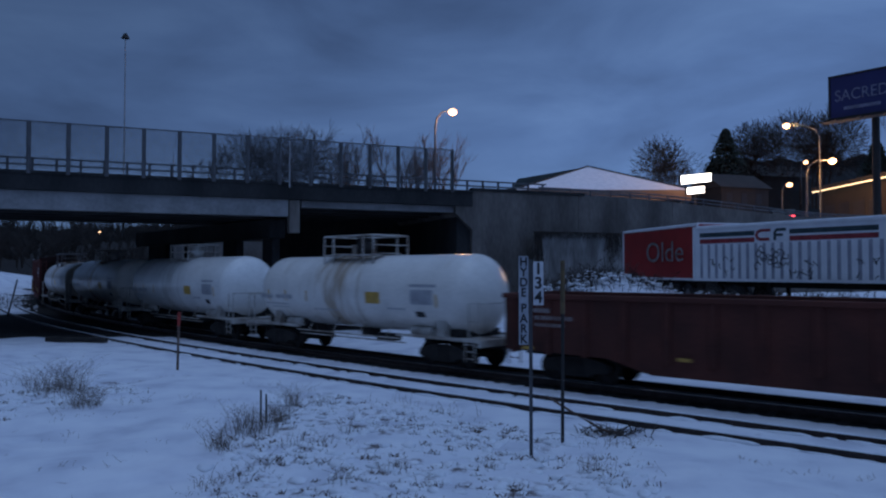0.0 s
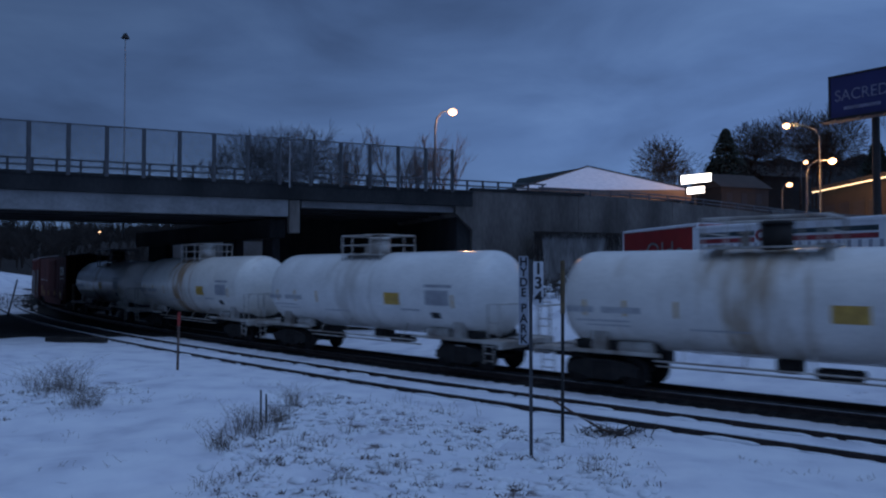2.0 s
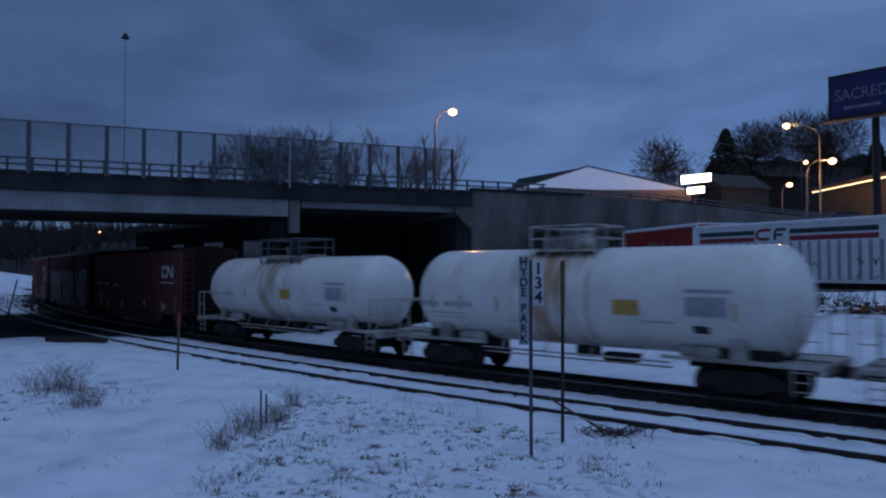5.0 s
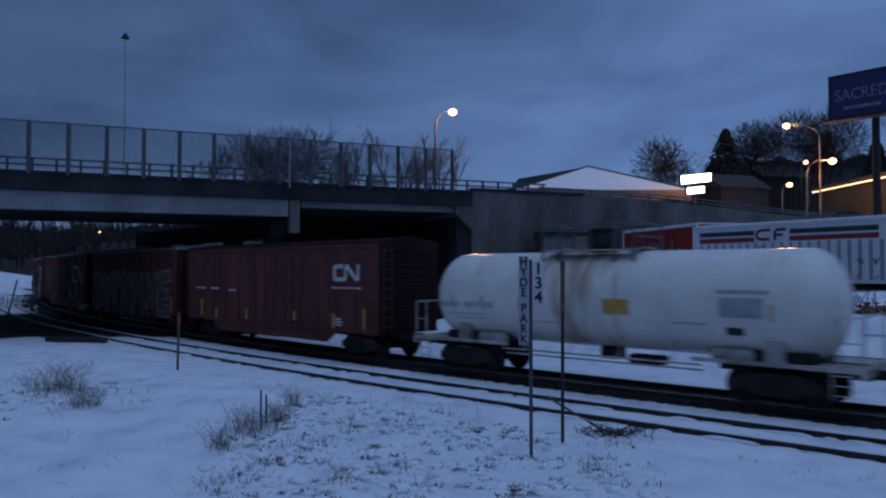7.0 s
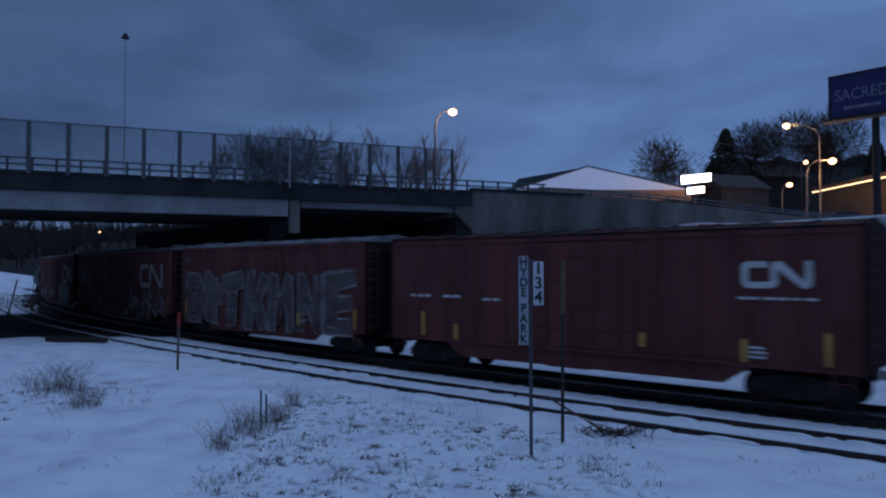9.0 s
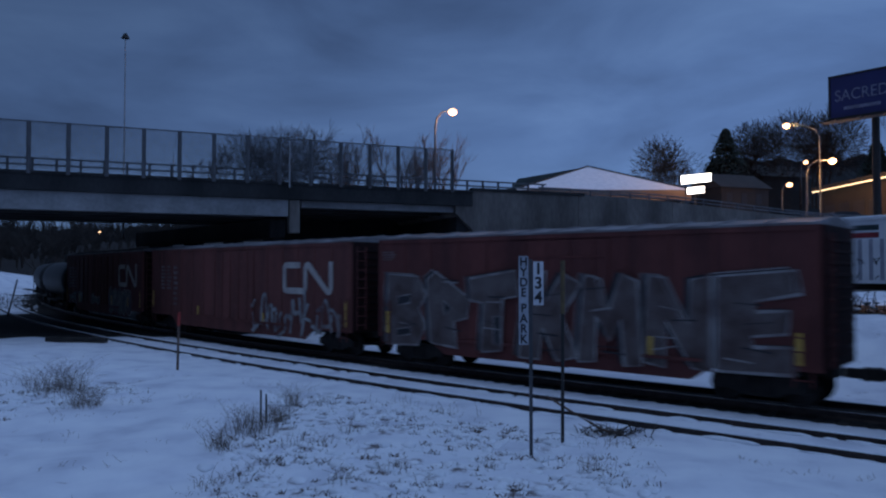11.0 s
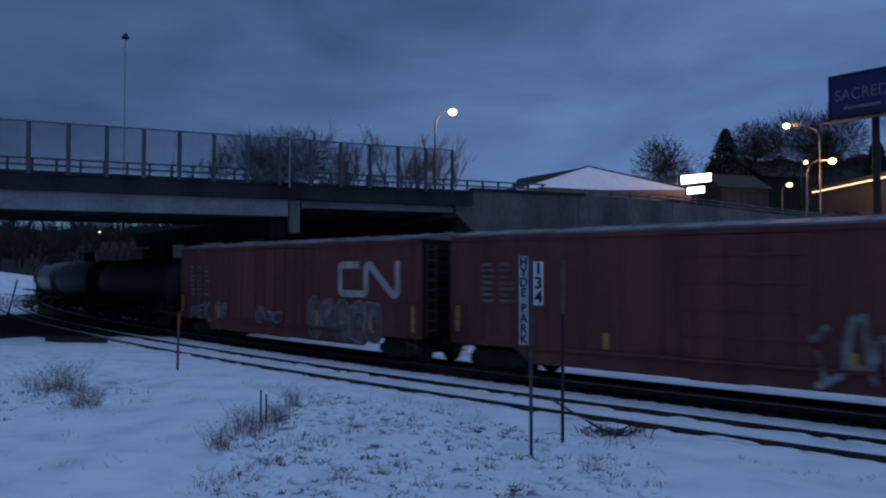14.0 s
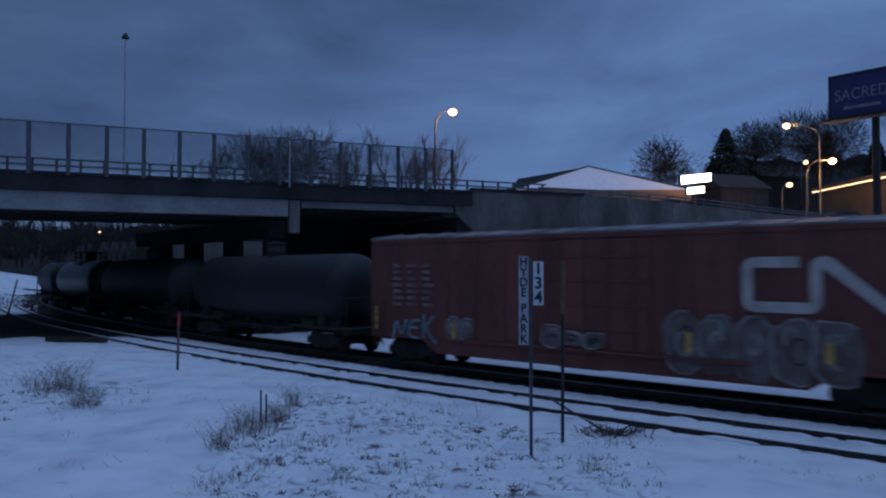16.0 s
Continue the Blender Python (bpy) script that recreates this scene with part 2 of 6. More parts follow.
M_TRAILWHITE = mat("trailer_white", (0.86, 0.86, 0.88), (0.74, 0.74, 0.77), rough=0.45, scale=0.9, grime=0.15)
# trailer white greyed down: shade of the grooves put into the colour
M_GROOVE = mat("trailer_groove_shade", (0.46, 0.47, 0.53), (0.34, 0.34, 0.40), rough=0.6, scale=1.5)
M_TRAILRED = mat("trailer_red", (0.42, 0.035, 0.035), (0.33, 0.03, 0.03), rough=0.45, scale=0.8)
M_STRIPERED = mat("stripe_red", (0.40, 0.05, 0.06), rough=0.5)
M_STRIPEDARK = mat("stripe_dark_green", (0.05, 0.08, 0.09), rough=0.5)
M_TYRE = mat("tyre_rubber", (0.02, 0.02, 0.021), rough=0.85, scale=6)
M_BILL = mat("billboard_navy", (0.022, 0.030, 0.13), (0.016, 0.022, 0.10), rough=0.5, scale=0.4)
M_BILLTEXT = mat("billboard_lettering", (0.22, 0.24, 0.34), rough=0.5)
M_FASCIA = mat("timber_fascia", (0.26, 0.18, 0.12), (0.16, 0.11, 0.075), rough=0.8, scale=0.8, stretch=(0.3, 1, 3))
M_ROOFMETAL = mat("bare_green_roofing", (0.045, 0.065, 0.06), (0.03, 0.04, 0.04), rough=0.5, scale=0.4)
M_CARPAINT = mat("dark_car_paint", (0.03, 0.03, 0.035), (0.02, 0.02, 0.024), rough=0.3, scale=1)
M_SIDING = mat("building_siding", (0.034, 0.029, 0.027), (0.022, 0.020, 0.019), rough=0.8, scale=0.5)
M_HILL = mat("wooded_hill", (0.010, 0.010, 0.010), (0.006, 0.006, 0.007), rough=1.0, scale=0.05, fine=0.6, bump=0)
M_GLOW_SODIUM = glow("sodium_lamp_glow", (1.0, 0.52, 0.27), 5)
M_GLOW_WHITE = glow("lit_sign_panel", (1.0, 0.97, 0.92), 4)
M_GLOW_WARM = glow("shop_tube_glow", (1.0, 0.72, 0.42), 2)
M_GLOW_RED = glow("red_signal_glow", (1.0, 0.05, 0.08), 12)
M_DULL = mat("lamp_housing", (0.12, 0.12, 0.125), rough=0.6)

# ---------------------------------------------------------------- mesh helpers


def part(name, bm, material, parent=None, label="", smooth=False):
    me = bpy.data.meshes.new(name)
    if smooth:
        for f in bm.faces:
            f.smooth = True
    bm.to_mesh(me)
    bm.free()
    me.materials.append(material)
    ob = new(name, me)
    if parent:
        ob.parent = parent
    if label:
        ob["label"] = label
    return ob


def shared(name, me, parent, m):
    ob = new(name, me)
    ob.parent = parent
    ob.matrix_basis = m
    return ob


def thing(name, m, label, category, group="", kind=""):
    ob = new(name)
    ob.matrix_basis = m
    return tagged(ob, label, category, group, kind)


def box(bm, x0, x1, y0, y1, z0, z1, m=None, bevel=0.0):
    c = bmesh.ops.create_cube(bm, size=1)["verts"]
    mm = Matrix.Translation(((x0 + x1) / 2, (y0 + y1) / 2, (z0 + z1) / 2)) @ Matrix.Diagonal((abs(x1 - x0), abs(y1 - y0), abs(z1 - z0), 1))
    bmesh.ops.transform(bm, matrix=(m @ mm) if m else mm, verts=c)
    if bevel:
        es = list({e for v in c for e in v.link_edges})
        bmesh.ops.bevel(bm, geom=es, offset=bevel, segments=1, affect="EDGES")
    return bm


def boxes(*bs, bevel=0.0):
    bm = bmesh.new()
    for b in bs:
        box(bm, *b, bevel=bevel)
    return bm


def tube(bm, pts, r, seg=6, r2=None):
    """A round bar along points, tapering from r to r2."""
    pts = [Vector(p) for p in pts]
    r2 = r if r2 is None else r2
    rings = []
    for i, p in enumerate(pts):
        d = (pts[min(i + 1, len(pts) - 1)] - pts[max(i - 1, 0)]).normalized()
        a = d.orthogonal().normalized()
        b = d.cross(a)
        rr = r + (r2 - r) * i / (len(pts) - 1)
        rings.append([bm.verts.new(p + (a * math.cos(k * math.tau / seg) + b * math.sin(k * math.tau / seg)) * rr) for k in range(seg)])
    for r0, r1 in zip(rings, rings[1:]):
        for k in range(seg):
            bm.faces.new((r0[k], r0[(k + 1) % seg], r1[(k + 1) % seg], r1[k]))
    bm.faces.new(rings[0][::-1])
    bm.faces.new(rings[-1])
    return bm


ICO = bmesh.new()
bmesh.ops.create_icosphere(ICO, subdivisions=2, radius=1)
ICO_V = [v.co.copy() for v in ICO.verts]
ICO_F = [[v.index for v in f.verts] for f in ICO.faces]
ICO.free()


def blob(bm, m, k, rough=0.45):
    """A lumpy ball."""
    off = Vector((k, k, 0))
    vs = [bm.verts.new(m @ (c * (1 + rough * noise.noise(c * 0.9 + off)))) for c in ICO_V]
    for f in ICO_F:
        bm.faces.new([vs[i] for i in f])


def lathe_x(bm, profile, seg=40):
    """Turned round the x axis: profile is (x, radius) from left to right, closed at both ends."""
    rings = []
    for x, r in profile:
        rings.append([bm.verts.new((x, r * math.cos(k * math.tau / seg), r * math.sin(k * math.tau / seg))) for k in range(seg)])
    for a, b in zip(rings, rings[1:]):
        for k in range(seg):
            bm.faces.new((a[k], a[(k + 1) % seg], b[(k + 1) % seg], b[k]))
    bm.faces.new(rings[0][::-1])
    bm.faces.new(rings[-1])
    bmesh.ops.recalc_face_normals(bm, faces=bm.faces)
    return bm


def prism_xz(bm, pts, y0, y1):
    """A plate with the outline pts in x and z, from y0 to y1."""
    a = [bm.verts.new((x, y0, z)) for x, z in pts]
    b = [bm.verts.new((x, y1, z)) for x, z in pts]
    n = len(pts)
    bm.faces.new(a)
    bm.faces.new(b[::-1])
    for i in range(n):
        bm.faces.new((a[i], b[i], b[(i + 1) % n], a[(i + 1) % n]))
    bmesh.ops.recalc_face_normals(bm, faces=bm.faces)
    return bm


def ribbon_xz(bm, pts, w, y, ymid=None):
    """A band of paint of width w along points in x and z, on the plane y (or on the surface ymid(x, z))."""
    n = len(pts)
    vs = []
    for i, (x, z) in enumerate(pts):
        p0, p1 = pts[max(i - 1, 0)], pts[min(i + 1, n - 1)]
        d = Vector((p1[0] - p0[0], p1[1] - p0[1]))
        d = d.normalized() if d.length else Vector((1, 0))
        nx, nz = -d.y * w / 2, d.x * w / 2
        k = 1.0
        if 0 < i < n - 1:
            e = Vector((x - p0[0], z - p0[1])).normalized()
            k = 1 / max(0.6, abs(e.dot(d)))
        vs.append((bm.verts.new((x + nx * k, y, z + nz * k)), bm.verts.new((x - nx * k, y, z - nz * k))))
    for (a, b), (c, d) in zip(vs, vs[1:]):
        bm.faces.new((a, b, d, c))
    return bm


def lettering(name, word, size, m, material, parent, extrude=0.002, width=1.0, bold=0.0):
    cu = bpy.data.curves.new(name, "FONT")
    cu.offset = bold
    cu.body, cu.size, cu.extrude, cu.align_x, cu.align_y = word, size, extrude, "CENTER", "CENTER"
    tmp = new(name, cu)
    me = bpy.data.meshes.new_from_object(tmp.evaluated_get(bpy.context.evaluated_depsgraph_get()))
    bpy.data.objects.remove(tmp)
    me.materials.clear()
    me.materials.append(material)
    ob = new(name, me)
    ob.parent = parent
    ob.matrix_basis = m @ Matrix.Diagonal((width, 1, 1, 1))
    return ob


# ---------------------------------------------------------------- the line of the railway
TH, CURVE, SC, FOOT = radians(39.1132), 0.0042774, -2.889, 20.633


def railway(s, off=0.0):
    """Place and heading s metres along the main track, off metres towards the camera."""
    e = min(s - SC, 0.0)
    a = TH - CURVE * e
    st = max(s, SC)
    x = FOOT * math.sin(TH) + st * math.cos(TH) + (math.sin(TH) - math.sin(a)) / CURVE
    y = FOOT * math.cos(TH) - st * math.sin(TH) - (math.cos(a) - math.cos(TH)) / CURVE
    return x - off * math.sin(a), y - off * math.cos(a), a


CX, CY = railway(SC)[0] + math.sin(TH) / CURVE, railway(SC)[1] + math.cos(TH) / CURVE


def side_of(x, y):
    """Distance of a point from the main track (positive towards the camera), and how far along it lies."""
    dx, dy = math.cos(TH), -math.sin(TH)
    px, py, _ = railway(SC)
    s = (x - px) * dx + (y - py) * dy
    if s >= 0:
        return -((x - px) * math.sin(TH) + (y - py) * math.cos(TH)), SC + s
    vx, vy = CX - x, CY - y
    a = math.atan2(vx, vy)
    return math.hypot(vx, vy) - 1 / CURVE, SC - (a - TH) / CURVE


BR_ANGLE = math.atan(0.424)
BR_SIZE, BR_FOOT = 0.85, 44.8
BR = Matrix.Translation((0, BR_FOOT, EYE * (1 - BR_SIZE))) @ Matrix.Rotation(BR_ANGLE, 4, "Z") @ Matrix.Scale(BR_SIZE, 4)


def bridge_uv(x, y):
    c, s = math.cos(BR_ANGLE), math.sin(BR_ANGLE)
    return x * c + (y - BR_FOOT) * s, -x * s + (y - BR_FOOT) * c


def sstep(a, b, x):
    t = min(1, max(0, (x - a) / (b - a)))
    return t * t * (3 - 2 * t)


def wall_top(u):
    """Height of the ramp's retaining wall along the bridge's line, in the bridge's own units."""
    return 9.2 - sstep(14, 42, u) * 1.15


# ---------------------------------------------------------------- ground


def ground_z(x, y):
    o, s = side_of(x, y)
    u, v = bridge_uv(x, y)
    near = noise.noise((x * 0.35, y * 0.35, 1)) * 0.13 + noise.noise((x * 1.1, y * 1.1, 4)) * 0.07 + noise.noise((x * 2.6, y * 2.6, 9)) * 0.035
    if -2.3 < o < 5.6:
        z = -0.24
        if 2.2 < o:
            z += 0.095 * sstep(2.0, 2.7, o)
        z += noise.noise((x * 2, y * 2, 0)) * 0.025
    elif o >= 5.6:
        z = -0.145 + sstep(5.6, 8.4, o) * (0.115 + near)
        z += sstep(9.5, 1.0, y) * 1.7 if abs(x) < 30 else 0
    else:
        z = -0.24 + (near * 0.6) * sstep(-2.3, -4, o)
        lot = sstep(-3.6, -9.5, o) * sstep(-34, -18, s) * sstep(0.3, -2.0, v)
        z += lot * 2.0
        z += 1.25 * math.exp(-((x - 9.0) ** 2 + (y - 39.5) ** 2) / 14.0) * sstep(0.5, -1.0, v)
    far = sstep(0.3, 0.9, v) * sstep(1.2, 1.9, u)
    if far > 0:
        top = 8.05 - (9.2 - wall_top(u / BR_SIZE)) * BR_SIZE * sstep(30, 8, v) + sstep(4, 70, v) * 2.5 * sstep(10, 50, u) + sstep(60, 200, v) * 24 * sstep(45, 120, u)
        z = z * (1 - far) + top * far
    # the valley side beyond the bridge
    if u <= 1.2 and v > 12:
        z += sstep(90, 260, y) * 10 + sstep(7.4, 12.0, o) * sstep(26.5, 40, v) * 3.0
    return z


def bare_of(x, y):
    o, s = side_of(x, y)
    u, v = bridge_uv(x, y)
    b = 0.0
    if abs(o) < 2.0 and s > -60:
        b = 1.0 - sstep(1.0, 1.45, abs(o))
    if u < 1.5:
        b = max(b, sstep(0.2, 3.0, v) * sstep(27.5, 25.0, v), sstep(0.2, 3.0, v) * sstep(3.4, 2.4, o))
    if u < 1.4:
        b = max(b, sstep(120, 135, y), sstep(90, 100, y) * sstep(3, 0, o))
    # dark earth laid under the parked trailers in place of their shade
    tx, ty = (x - 12.33) * 0.528 - (y - 36.0) * 0.849, (x - 12.33) * 0.849 + (y - 36.0) * 0.528
    if -2.4 < ty < 7 and -1 < tx < 15:
        b = max(b, sstep(-2.4, -1.5, ty) * sstep(7, 5.5, ty) * sstep(0, 3, tx + ty))
    if u >= 1.4 and y > 118:
        b = max(b, sstep(118, 128, y) * 0.9)
    return b


def tussock_of(x, y):
    """How rough and weedy the near bank is: a broad patch beside the signs, and one round the tall weeds."""
    if not 8 < y < 26 or abs(x) > 16:
        return 0.0
    o, _ = side_of(x, y)
    a = sstep(-5.2, -3.2, x) * sstep(4.6, 2.6, x)
    b = sstep(3.2, 1.2, math.hypot(x + 10.6, (y - 20.4) * 0.7))
    return max(a, b) * sstep(6.2, 7.4, o) * (0.55 + 0.9 * max(0.0, noise.noise((x * 0.9, y * 0.9, 17)) + 0.25))


def steps(lo, hi, d, growth, reach):
    c = list(np.arange(lo, hi, d))
    out, st = [], d
    p = hi
    while p < reach:
        out.append(p)
        st *= growth
        p += st
    out.append(reach)
    return c + out


def build_ground():
    right = steps(0, 20, 0.3, 1.0, 20)[:-1] + steps(20, 44, 0.7, 1.3, 2500)
    left = steps(0, 20, 0.3, 1.0, 20)[1:-1] + steps(20, 44, 0.7, 1.3, 2500)
    xs = [-a for a in reversed(left)] + right
    ys = [-a for a in reversed(steps(0, 4, 2, 1.6, 2500)[1:])] + list(np.arange(0, 8, 1.0)) + list(np.arange(8, 30, 0.22)) + steps(30, 74, 0.45, 1.22, 3000)
    verts = [(x, y, ground_z(x, y)) for y in ys for x in xs]
    n = len(xs)
    faces = [(j * n + i, j * n + i + 1, (j + 1) * n + i + 1, (j + 1) * n + i) for j in range(len(ys) - 1) for i in range(n - 1)]
    me = bpy.data.meshes.new("ground")
    me.from_pydata(verts, [], faces)
    at = me.attributes.new("bare", "FLOAT", "POINT")
    at.data.foreach_set("value", [bare_of(v[0], v[1]) for v in verts])
    at = me.attributes.new("tussock", "FLOAT", "POINT")
    at.data.foreach_set("value", [tussock_of(v[0], v[1]) for v in verts])
    me.shade_smooth()
    me.materials.append(M_GROUND)
    tagged(new("ground", me), "snow-covered ground with bare earth under the bridge", "ground", kind="structure")


build_ground()


# ---------------------------------------------------------------- tracks


def rail_mesh(name, off, s0, s1, top, material, parent, prof):
    bm = bmesh.new()
    rows = []
    n = int((s1 - s0) / 1.5)
    for i in range(n + 1):
        s = s0 + (s1 - s0) * i / n
        row = []
        for dy, dz in prof:
            x, y, _ = railway(s, off + dy)
            row.append(bm.verts.new((x, y, top + dz)))
        rows.append(row)
    k = len(prof)
    for a, b in zip(rows, rows[1:]):
        for j in range(k):
            bm.faces.new((a[j], a[(j + 1) % k], b[(j + 1) % k], b[j]))
    bmesh.ops.recalc_face_normals(bm, faces=bm.faces)
    return part(name, bm, material, parent)


WEB = [(-0.075, -0.18), (0.075, -0.18), (0.07, -0.165), (0.012, -0.14), (0.012, -0.045), (0.036, -0.038), (0.036, -0.012), (-0.036, -0.012), (-0.036, -0.038), (-0.012, -0.045), (-0.012, -0.14), (-0.07, -0.165)]
HEAD = [(-0.036, -0.011), (0.036, -0.011), (0.034, -0.002), (0.02, 0.0), (-0.02, 0.0), (-0.034, -0.002)]
SNOWLINE = [(-0.034, -0.011), (0.034, -0.011), (0.026, 0.012), (0.0, 0.022), (-0.026, 0.012)]


def build_track(name, off, label, snowy, s0, s1):
    root = thing(name, Matrix.Identity(4), label, "railway track", kind="structure")
    for d in (-0.753, 0.753):
        r = rail_mesh("rail", off + d, s0, s1, 0, M_STEEL, root, WEB)
        if snowy:
            rail_mesh("snow_ridge", off + d, s0, s1, 0, M_SNOWCAP, r, SNOWLINE)
        else:
            rail_mesh("rail_head", off + d, s0, s1, 0, M_RAILHEAD, r, HEAD)
    return root


main_track = build_track("main_track", 0.0, "main railway track with worn rails on dark ballast", False, -170, 40)
siding = build_track("siding_track", 4.15, "disused siding track half buried in snow", True, -120, 40)


def build_ties():
    me = bpy.data.meshes.new("tie")
    bm = boxes((-0.11, 0.11, -1.3, 1.3, -0.36, -0.185), bevel=0.012)
    bm.to_mesh(me)
    bm.free()
    me.materials.append(M_TIE)
    for off, s0, s1, root, drop in ((0.0, -62, 16, main_track, 0.045), (4.15, -44, 14, siding, 0.06)):
        s = s0
        while s < s1:
            x, y, a = railway(s, off)
            shared("tie", me, root, pose(x, y, random.uniform(-0.015, 0.01) - drop, 0, 0, -math.degrees(a) + random.uniform(-1.5, 1.5)))
            s += 0.55


# ---------------------------------------------------------------- the road bridge


def build_bridge():
    root = thing("road_bridge", BR, "weathered concrete road bridge with a tall wire screen fence", "bridge", kind="structure")
    W, W_FRONT = 31.0, 12.6
    # edge girder of the long span, and shallower one of the end span
    part("girder", boxes((-60, -11.08, 0.05, 0.5, 6.93, 8.05), bevel=0.02), M_CONC_LIGHT, root, "pale concrete edge girder")
    part("girder", boxes((-10.2, 0.95, 0.25, 0.65, 7.58, 8.05), bevel=0.02), M_CONC_LIGHT, root, "shallow pale edge girder")
    # inner girders, deck and piers take the dark tone as painted shade
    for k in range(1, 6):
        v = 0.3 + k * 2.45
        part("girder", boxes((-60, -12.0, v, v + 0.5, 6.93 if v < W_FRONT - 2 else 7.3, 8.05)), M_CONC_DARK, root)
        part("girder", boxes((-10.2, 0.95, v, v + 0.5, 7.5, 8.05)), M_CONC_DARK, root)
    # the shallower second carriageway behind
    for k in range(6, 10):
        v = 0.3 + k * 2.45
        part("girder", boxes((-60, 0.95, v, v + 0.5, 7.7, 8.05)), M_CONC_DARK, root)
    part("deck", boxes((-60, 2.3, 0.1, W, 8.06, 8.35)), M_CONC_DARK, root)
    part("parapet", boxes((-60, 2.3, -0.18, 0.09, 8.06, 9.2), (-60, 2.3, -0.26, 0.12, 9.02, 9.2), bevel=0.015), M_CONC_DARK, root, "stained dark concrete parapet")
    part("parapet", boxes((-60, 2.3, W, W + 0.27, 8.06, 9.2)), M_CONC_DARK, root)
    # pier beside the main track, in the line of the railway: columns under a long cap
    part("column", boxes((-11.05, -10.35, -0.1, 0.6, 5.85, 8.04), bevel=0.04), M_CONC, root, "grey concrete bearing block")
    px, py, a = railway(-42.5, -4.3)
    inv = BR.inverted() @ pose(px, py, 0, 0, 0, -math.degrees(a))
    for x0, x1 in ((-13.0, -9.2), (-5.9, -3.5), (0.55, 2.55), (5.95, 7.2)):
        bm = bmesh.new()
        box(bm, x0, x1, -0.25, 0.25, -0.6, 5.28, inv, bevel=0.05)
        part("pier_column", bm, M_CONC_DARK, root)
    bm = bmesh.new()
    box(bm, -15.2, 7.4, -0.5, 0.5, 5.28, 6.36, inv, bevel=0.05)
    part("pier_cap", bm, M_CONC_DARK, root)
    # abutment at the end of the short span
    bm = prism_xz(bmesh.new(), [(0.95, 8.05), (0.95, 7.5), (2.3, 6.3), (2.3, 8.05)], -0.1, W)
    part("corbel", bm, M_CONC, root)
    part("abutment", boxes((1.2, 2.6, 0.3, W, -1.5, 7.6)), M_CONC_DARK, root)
    # back wall also darkened in colour, for the deep shade below the end span
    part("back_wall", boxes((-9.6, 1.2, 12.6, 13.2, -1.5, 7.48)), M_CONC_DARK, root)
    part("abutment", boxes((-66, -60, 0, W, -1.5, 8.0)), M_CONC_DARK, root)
    # railing
    for z in (9.55, 9.93):
        part("rail", boxes((-60, 8.6, 0.0, 0.07, z - 0.05, z + 0.05)), M_GALV, root)
    me = bpy.data.meshes.new("rail_post")
    bm = boxes((-0.07, 0.07, 0.0, 0.12, 9.2, 9.98), bevel=0.01)
    bm.to_mesh(me)
    bm.free()
    me.materials.append(M_GALV)
    u = 8.3
    while u > -45:
        shared("rail_post", me, root, pose(u, 0, 0))
        u -= 1.27
    # screen fence
    me = bpy.data.meshes.new("fence_post")
    bm = boxes((-0.12, 0.12, -0.30, -0.2, 9.0, 12.05), (-0.025, 0.025, -0.42, -0.3, 9.0, 12.05))
    bm.to_mesh(me)
    bm.free()
    me.materials.append(M_FENCEPOST)
    posts = [0.62 - 2.06 * i for i in range(22)]
    for u in posts:
        shared("fence_post", me, root, pose(u, 0, 0))
    part("fence_top_bar", boxes((posts[-1], 0.7, -0.30, -0.24, 12.0, 12.07)), M_FENCEPOST, root)
    bm = bmesh.new()
    for k in range(0, 620):
        for sgn in (1, -1):
            u0 = 0.6 - k * 0.071
            u1 = u0 - sgn * 2.75 * 0.5
            if sgn < 0 and u1 > 0.7:
                continue
            ribbon_xz(bm, [(u0, 9.25), (u1, 12.0)], 0.0135, -0.27)
    part("wire_mesh", bm, M_GALV, root, "thin chain-link wire mesh")
    return root


build_bridge()


def rear_wall():
    """Pale wall of the cutting beyond the bridge, seen between the pier's columns."""
    root = thing("cutting_wall", pose(-26.4, 67.0, 0, 0, 0, math.degrees(math.atan2(3.6, 9.2))), "pale concrete wall of the cutting beyond the bridge", "wall", kind="structure")
    for k in range(5):
        part("panel", boxes((k * 2.6 + 0.01, k * 2.6 + 2.59, 0, 0.5, -1.0, 6.1), bevel=0.02), M_CONC_LIGHT, root)


rear_wall()


